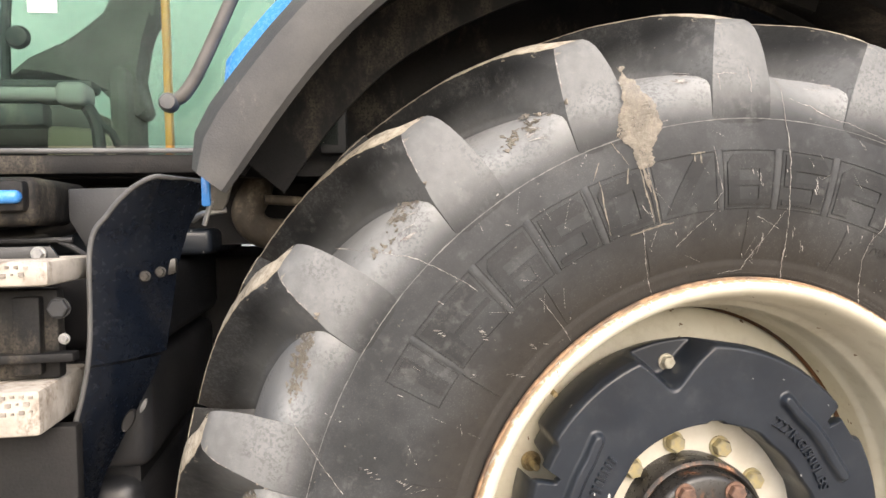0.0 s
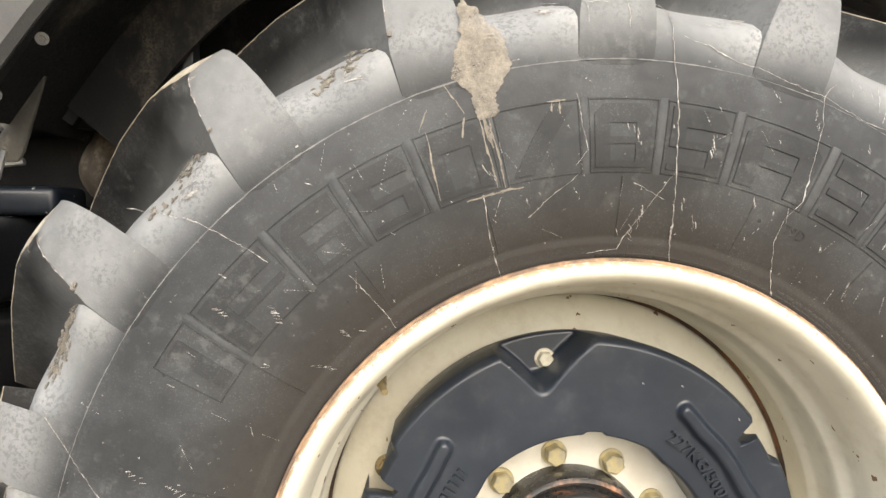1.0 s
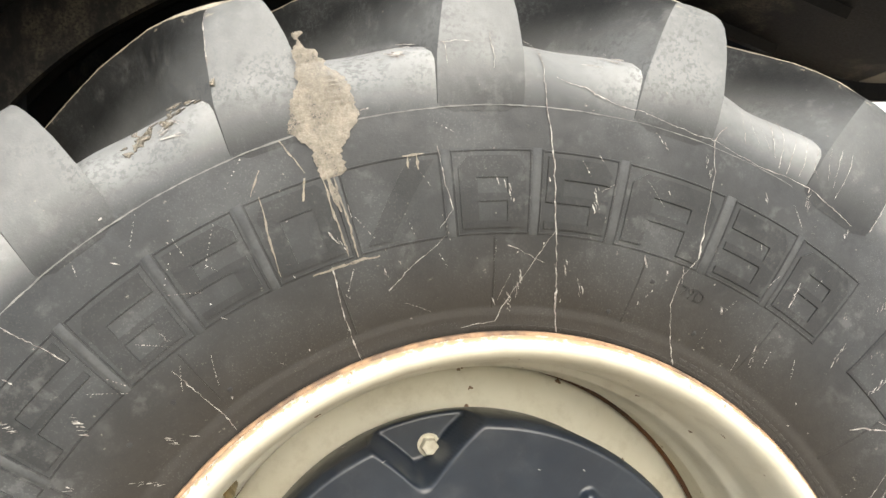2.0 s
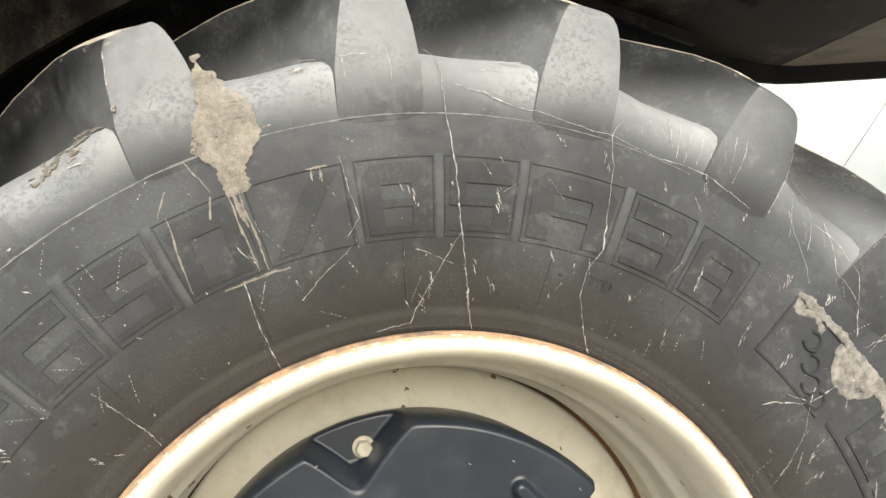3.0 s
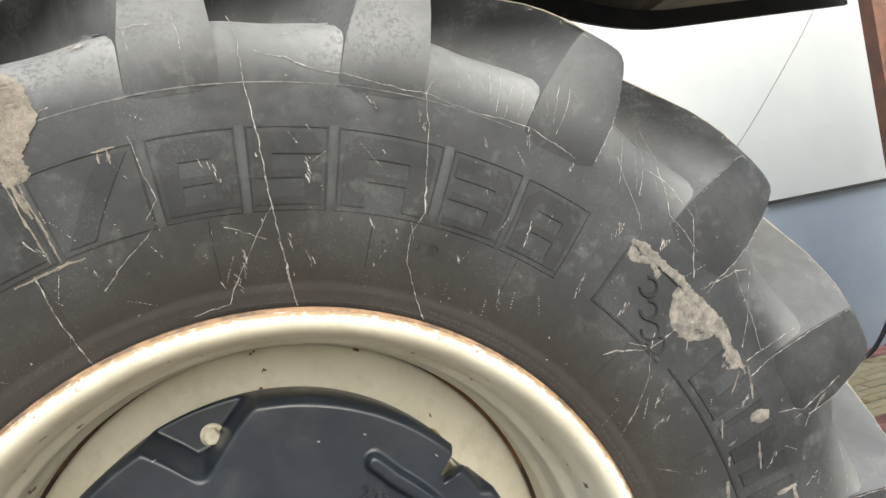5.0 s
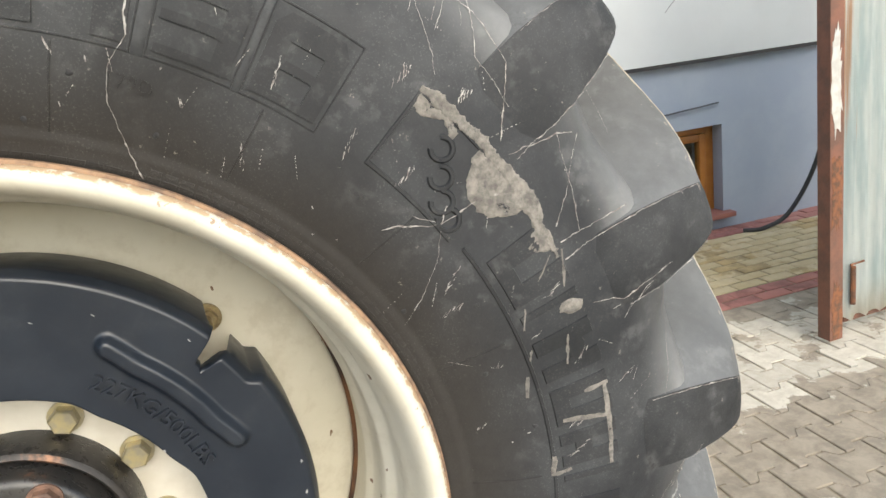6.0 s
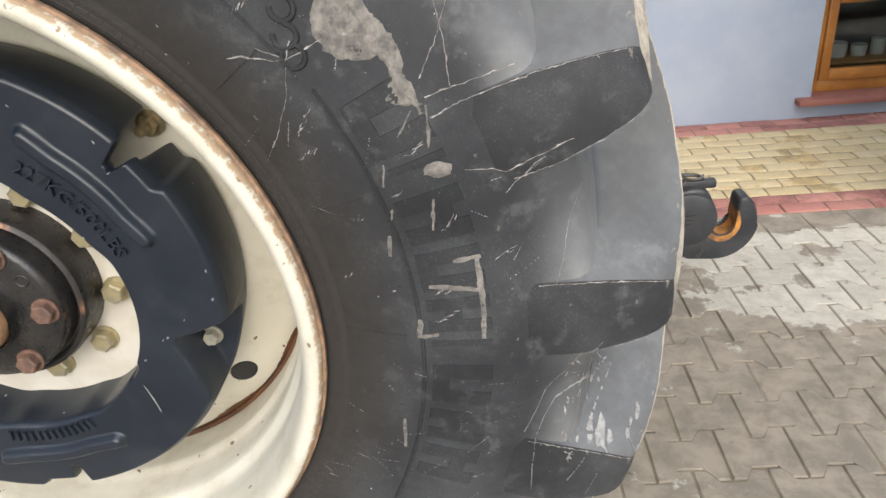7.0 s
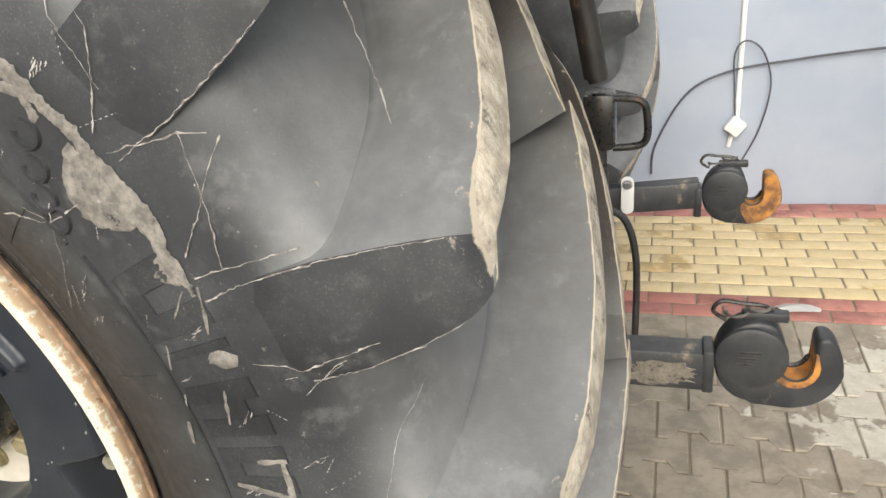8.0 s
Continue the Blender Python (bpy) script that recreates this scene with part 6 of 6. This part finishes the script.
def ragged_patch(name, cx, cz, wx, wz, y, seed, material, parent, label=""):
    """A thin ragged patch on an upright face that looks to -y."""
    rnd = random.Random(seed)
    bm = bmesh.new()
    n = 36
    rim = []
    for k in range(n):
        t = k * math.tau / n
        f = 1.0 + rnd.gauss(0, 0.13)
        rim.append((cx + wx * f * max(-0.95, min(0.95, 1.25 * math.cos(t))), cz + wz * f * math.sin(t)))
    front = [bm.verts.new((x, y - 0.0012, z)) for x, z in rim]
    rear = [bm.verts.new((x, y + 0.0004, z)) for x, z in rim]
    mid = bm.verts.new((cx, y - 0.0016, cz))
    for k in range(n):
        q = (k + 1) % n
        bm.faces.new((mid, front[k], front[q]))
        bm.faces.new((front[k], rear[k], rear[q], front[q]))
    return part(name, bm, material, parent, label)


# ---- the rear linkage ----
def lower_link(y, top_pin, rise=0.0):
    """A lower link arm with its claw hook, along +x, at the height of its hook."""
    ob = thing("lower_link", (0.985 - (0.007 if y < 1.4 else 0.0), y, HUB_Z - 0.36 + (0.01 if y < 1.4 else 0.0)), "black lower link arm with a rust-worn claw hook", "tractor linkage", "lower links")
    part("arm", box(bmesh.new(), (-0.75, -0.034, -0.047), (0.19, 0.034, 0.047), 0.008, 2), LINK_BLACK, ob, "scuffed black bar", m=pose(0, 0, rise * 0.1, 0, -rise * 40, 0))
    outline = [(0.275 + 0.080 * math.cos(radians(62 + 206 * k / 16)), 0.030 + 0.098 * math.sin(radians(62 + 206 * k / 16))) for k in range(17)]
    outline += [(0.340 + 0.101 * math.cos(radians(-90 + 7.5 * k)), 0.030 + 0.102 * math.sin(radians(-90 + 7.5 * k))) for k in range(13)]
    outline += [(0.437, 0.052), (0.428, 0.076), (0.414, 0.094), (0.399, 0.099), (0.386, 0.092), (0.384, 0.070), (0.387, 0.048)]
    outline += [(0.352 + 0.036 * math.cos(radians(-15 * k)), 0.028 + 0.038 * math.sin(radians(-15 * k))) for k in range(13)] + [(0.320, 0.052), (0.332, 0.074)]
    hook = prism(outline, 0.064, "y", -0.032, 0.009, 3)
    part("claw", hook, LINK_BLACK, ob, "black cast claw")
    lip = [(0.352 + 0.0350 * math.cos(radians(180 + 15 * k)), 0.028 + 0.0370 * math.sin(radians(180 + 15 * k))) for k in range(13)]
    if top_pin:
        lip += [(0.383, 0.070), (0.385, 0.094), (0.399, 0.101), (0.416, 0.096), (0.430, 0.076)]
        lip += [(0.340 + 0.099 * math.cos(radians(-9 * k)), 0.030 + 0.1005 * math.sin(radians(-9 * k))) for k in range(11)] + [(0.318, -0.030)]
    else:
        lip += [(0.385, 0.062), (0.392, 0.060)] + [(0.352 + 0.047 * math.cos(radians(-18 * k)), 0.028 + 0.052 * math.sin(radians(-18 * k))) for k in range(11)]
    part("worn_throat", prism(lip, 0.0665, "y", -0.03325, 0.002, 1), RUST_WORN, ob, "orange-brown worn claw" if top_pin else "orange worn throat of the hook")
    part("boss", rev(((0.072, 0.0), (0.070, -0.008), (0.060, -0.012), (0.0, -0.013)), 40), LINK_BLACK, ob, m=Matrix.Translation((0.266, -0.030, 0.045)))
    for k in range(3):
        part("cast_bar", box(bmesh.new(), (0.240, -0.0452, 0.060 - 0.014 * k), (0.284 - 0.008 * k, -0.042, 0.066 - 0.014 * k), 0.001, 1), BLACK_IRON, ob, "raised cast bar")
    part("spring_coil", tube([(0.205 + 0.010 * math.cos(0.9 * k) + 0.006 * k, -0.012 + 0.016 * math.sin(0.9 * k), 0.128 + 0.002 * k) for k in range(15)], 0.0034, 6), BAR_GREY, ob, "coiled dull steel latch spring")
    part("latch_loop", tube([(0.215, 0.0, 0.115), (0.190, 0.0, 0.135), (0.205, 0.0, 0.158), (0.245, 0.0, 0.155), (0.290, 0.0, 0.150), (0.310, 0.0, 0.128)], 0.0048, 8), BLACK_IRON, ob, "bent black steel latch loop")
    part("latch_tongue", box(bmesh.new(), (0.245, -0.012, 0.118), (0.335, 0.012, 0.140), 0.005), LINK_BLACK, ob)
    part("collar", box(bmesh.new(), (0.172, -0.036, -0.050), (0.196, 0.036, 0.054), 0.006), LINK_BLACK, ob)
    if not top_pin:
        ragged_patch("mud_stain", 0.085, -0.008, 0.070, 0.030, -0.0345, 3, MUD, ob, "dried tan mud on the bar")
    if top_pin:
        part("link_plate", prism([(0.022 * math.cos(radians(a)), (0.045 if a < 180 else -0.045) + 0.022 * math.sin(radians(a))) for a in range(0, 360, 20)], 0.012, "y", -0.055, 0.002), WHITE_PVC, ob, "pale steel link plate", m=Matrix.Translation((-0.045, 0, 0.035)))
        part("plate_pin", sb, STEEL, ob, m=Matrix.Translation((-0.045, -0.055, 0.075)))
    return ob


lower_link(0.90, False)
lower_link(1.92, True, 0.12)
lift = thing("lift_rod", (0.93, 1.0, 1.18), "rusty black lift rod with a clevis bracket", "tractor linkage")
part("rod", tube([(-0.12, 0.0, 0.62), (0.0, 0.0, 0.05)], 0.020, 16), ROD, lift, "black rod with flaking rust")
part("sleeve", tube([(-0.035, 0.0, 0.25), (-0.004, 0.0, 0.06)], 0.025, 16), ROD, lift)
part("clevis", box(bmesh.new(), (-0.03, -0.035, -0.09), (0.035, 0.035, 0.03), 0.012, 2), BLACK_IRON, lift)
part("handle_loop", tube([(0.03, -0.02, 0.02), (0.085, -0.02, 0.012), (0.098, -0.02, -0.02), (0.092, -0.02, -0.075), (0.03, -0.02, -0.085)], 0.008, 10), BLACK_IRON, lift, "bent loop handle")
part("lower_tie", tube([(0.0, 0.0, -0.09), (0.02, -0.05, -0.50)], 0.016, 12), BLACK_IRON, lift)
tail = thing("hydraulic_hose", (0.95, 1.7, 0.55), "black hydraulic hose hanging behind the linkage", "hose")
part("hose_line", tube([(-0.10, 0, 0.12), (-0.02, 0, 0.10), (0.02, 0, 0.0), (0.03, 0, -0.16), (0.02, 0.0, -0.50)], 0.012, 10), CABLE, tail)

# ---- the gate, and what hangs on the wall ----
gate = thing("metal_gate", (2.742, 1.62, 0.0), "corrugated zinc gate leaf in a rusty red angle-iron frame", "gate")
gate.rotation_euler = (0, -radians(1.5), 0)
bm = prism(((0.0, 0.0), (0.070, 0.0), (0.070, 0.006), (0.006, 0.006), (0.006, 0.07), (0.0, 0.07)), 3.0, "z", 0.02)
part("gate_post", bm, RED_OXIDE, gate, "rusty red angle-iron post")
sheet = bmesh.new()
prev = None
for i in range(200):
    x = 0.066 + 0.0125 * i
    y = 0.012 + 0.009 * math.sin(i * math.tau / 6.1)
    row = [sheet.verts.new((x, y, z)) for z in (0.10 + 0.012 * math.sin(i * 0.9), 1.0, 2.0, 3.0)]
    if prev:
        for k in range(3):
            sheet.faces.new((prev[k], row[k], row[k + 1], prev[k + 1]))
    prev = row
bmesh.ops.solidify(sheet, geom=list(sheet.faces), thickness=0.0015)
part("zinc_sheet", sheet, ZINC_SHEET, gate, "corrugated zinc sheet with rust streaks", 60.0)
part("bottom_rail", box(bmesh.new(), (0.10, 0.022, 0.08), (2.6, 0.062, 0.14), 0.004), RED_OXIDE, gate)
part("hinge_pin", tube([(0.115, -0.012, 0.18), (0.115, -0.012, 0.36)], 0.012, 10), RUST, gate, "rusty hinge pin")
part("hinge_arm", tube([(0.10, -0.012, 0.37), (0.17, -0.016, 0.375)], 0.005, 8), RUST, gate)


ragged_patch("paint_patch", 0.030, 1.19, 0.026, 0.20, -0.001, 5, OLD_WHITE, gate, "patch of white paint on the post")
ragged_patch("rust_scale", 0.036, 0.16, 0.030, 0.13, -0.001, 6, RUST, gate, "flaking rust at the post's foot")
ragged_patch("rust_scale", 0.033, 0.72, 0.026, 0.16, -0.001, 8, RUST, gate, "flaking rust on the post")
ragged_patch("rust_scale", 0.036, 1.72, 0.028, 0.20, -0.001, 9, RUST, gate, "flaking rust on the post")

pipe = thing("conduit", (1.41, WALL_Y - 0.012, 0.46), "white plastic conduit with a junction box on the wall", "conduit")
part("conduit_tube", tube([(0, 0, 0), (0.015, 0, 2.0)], 0.013, 12), WHITE_PVC, pipe)
part("junction_box", box(bmesh.new(), (-0.042, -0.040, -0.042), (0.042, 0.010, 0.042), 0.008, 2), WHITE_PVC, pipe, "white junction box", m=pose(-0.008, 0, -0.015, 0, 38, 0))
part("conduit_tail", tube([(-0.018, 0, -0.05), (-0.035, 0.0, -0.13)], 0.012, 12), WHITE_PVC, pipe)
loop = thing("wall_cable", (1.4, WALL_Y - 0.02, 0.6), "thin grey cable looped on the wall", "cable")
part("cable_line", tube([(-0.42, 0, -0.42), (-0.40, 0, -0.25), (-0.25, 0, 0.02), (-0.05, 0, 0.13), (0.25, 0, 0.175), (0.7, 0, 0.215), (2.2, 0, 0.31)], 0.0058, 8), GREY_CABLE, loop)
part("cable_loop", tube([(0.03, 0, -0.38), (0.12, 0, -0.18), (0.16, -0.01, 0.06), (0.11, -0.02, 0.23), (0.03, -0.015, 0.285), (-0.02, -0.01, 0.22), (-0.01, 0, 0.02), (0.0, 0, -0.10)], 0.0042, 8), GREY_CABLE, loop)
wire = thing("hanging_wire", (3.9, WALL_Y - 0.10, 1.6), "thin wire slanting across the white wall", "cable")
part("wire_line", tube([(-0.75, 0, -0.05), (-0.35, 0, 0.35), (0.2, 0, 1.0), (0.7, 0, 1.9)], 0.0032, 6), WIRE_GREY, wire)
drop = thing("power_cable", (4.0, 3.25, 0.0), "black power cable hanging down to the paving", "cable")
part("cable_line", tube([(-0.35, 0.05, 0.012), (-0.22, 0.0, 0.016), (-0.02, -0.02, 0.10), (0.17, -0.05, 0.42), (0.25, -0.1, 0.9), (0.26, -0.15, 1.6), (0.24, -0.15, 2.6)], 0.016, 10), CABLE, drop)

scrap = bmesh.new()
rnd = random.Random(8)
mid = scrap.verts.new((0, 0, 0.022))
ring = [scrap.verts.new(((0.085 + 0.02 * rnd.random()) * math.cos(k * math.tau / 12), 0.040 * (0.7 + 0.5 * rnd.random()) * math.sin(k * math.tau / 12), rnd.uniform(0.002, 0.016))) for k in range(12)]
for k in range(12):
    scrap.faces.new((mid, ring[k], ring[(k + 1) % 12]))
bmesh.ops.solidify(scrap, geom=list(scrap.faces), thickness=0.001)
tagged(new("paper_scrap", finish("paper_scrap", scrap, WHITE_PVC, 15.0)), "crumpled white paper scrap lying on the paving", "litter").location = (1.582, 2.303, 0.001)

shelf = thing("cellar_shelf", (3.18, 3.95, 0.20), "plain shelf behind the cellar window", "shelf")
part("board", box(bmesh.new(), (-0.7, 0.0, -0.02), (0.7, 0.45, 0.0), 0.003), WOOD, shelf)
part("bracket", box(bmesh.new(), (-0.6, 0.0, -0.50), (-0.56, 0.4, -0.02), 0.003), WOOD, shelf)
part("bracket", box(bmesh.new(), (0.56, 0.0, -0.50), (0.60, 0.4, -0.02), 0.003), WOOD, shelf)
for n, (x, r, h) in enumerate(((-0.36, 0.055, 0.07), (-0.20, 0.045, 0.06), (-0.06, 0.06, 0.09), (0.08, 0.05, 0.07), (0.20, 0.045, 0.10))):
    pot = tagged(new("storage_tin", finish("storage_tin", rev(((0.0, 0.0), (r * 0.9, 0.0), (r, -h * 0.5), (r, -h), (r * 0.9, -h), (r * 0.88, -h * 0.9), (0.0, -h * 0.88)), 24), PORCELAIN)), "pale round tin on the cellar shelf", "tin", "tins on the shelf")
    pot.matrix_world = Matrix.Translation((3.18 + x, 4.10, 0.20)) @ pose(0, 0, 0, -90, 0, 0)

# ---- paving, piece by piece ----
STRIP_ROWS = 13


def brick_mesh(name, material):
    return finish(name, box(bmesh.new(), (-0.0965, -0.0448, -0.05), (0.0965, 0.0448, 0.0), 0.006, 2), material)


def double_t():
    """The outline of a double-T paver, 200 by 180 mm."""
    a, b, w = 0.0965, 0.0955, 0.0530
    return [(-a, -b), (-0.062, -b), (-0.034, -w), (0.034, -w), (0.062, -b), (a, -b), (a, b), (0.062, b), (0.034, w), (-0.034, w), (-0.062, b), (-a, b)]


def paver_bm(bm, x, y, z):
    top, mid, low = [], [], []
    for u, v in double_t():
        top.append(bm.verts.new((x + u * 0.965, y + v * 0.96, z)))
        mid.append(bm.verts.new((x + u, y + v, z - 0.003)))
        low.append(bm.verts.new((x + u, y + v, z - 0.05)))
    bm.faces.new(top)
    for p, q in ((top, mid), (mid, low)):
        for i in range(12):
            j = (i + 1) % 12
            bm.faces.new((p[i], q[i], q[j], p[j]))


def flat_finish(name, bm, material):
    return finish(name, bm, material, 25.0)


rng = random.Random(21)
strip = thing("pavement", (0, 0, 0), "strip of yellow brick paving edged with red along the house", "pavement", kind="structure")
yellow, red = brick_mesh("brick", BRICK_Y), brick_mesh("brick", BRICK_R)
rest_y, rest_r = bmesh.new(), bmesh.new()
for row in range(STRIP_ROWS):
    y = STRIP_Y + 0.05 + 0.0985 * row
    is_red = row < 2 or row >= STRIP_ROWS - 2
    for col in range(-20, 45):
        x = 0.2 * col + (0.1 if row % 2 else 0.0)
        z = rng.gauss(0, 0.0012)
        if 0.7 < x < 4.3:
            part("brick", red if is_red else yellow, None, strip, m=pose(x, y, z, rng.gauss(0, 0.25), rng.gauss(0, 0.25), rng.gauss(0, 0.3)))
        else:
            box(rest_r if is_red else rest_y, (x - 0.0965, y - 0.0465, z - 0.05), (x + 0.0965, y + 0.0465, z))
tagged(part("bricks", rest_y, BRICK_Y, strip), kind="stuff")
tagged(part("bricks", rest_r, BRICK_R, strip), kind="stuff")
yard = thing("yard_paving", (0, 0, 0), "worn grey interlocking concrete pavers with pale dusty patches", "pavement", kind="structure")
one = bmesh.new()
paver_bm(one, 0, 0, 0)
paver = flat_finish("paver", one, PAVER)
rest = bmesh.new()
for row in range(-26, 16):
    y = STRIP_Y - 0.235 - 0.155 * (15 - row)
    for col in range(-26, 40):
        x = 0.2 * col - 0.045 + (0.1 if row % 2 else 0.0)
        z = rng.gauss(0, 0.0015)
        if 0.95 < x < 3.15 and y > 0.55:
            part("paver", paver, None, yard, m=pose(x, y, z, rng.gauss(0, 0.3), rng.gauss(0, 0.3), rng.gauss(0, 0.4)))
        else:
            paver_bm(rest, x, y, z)
tagged(part("pavers", rest, PAVER, yard, sharp=25.0), kind="stuff")
edge = bmesh.new()
for col in range(-26, 45):
    box(edge, (0.2 * col - 0.0415, STRIP_Y - 0.165, -0.05), (0.2 * col + 0.1515, STRIP_Y - 0.004, -0.004))
tagged(part("edge_pieces", edge, PAVER, yard), kind="stuff")
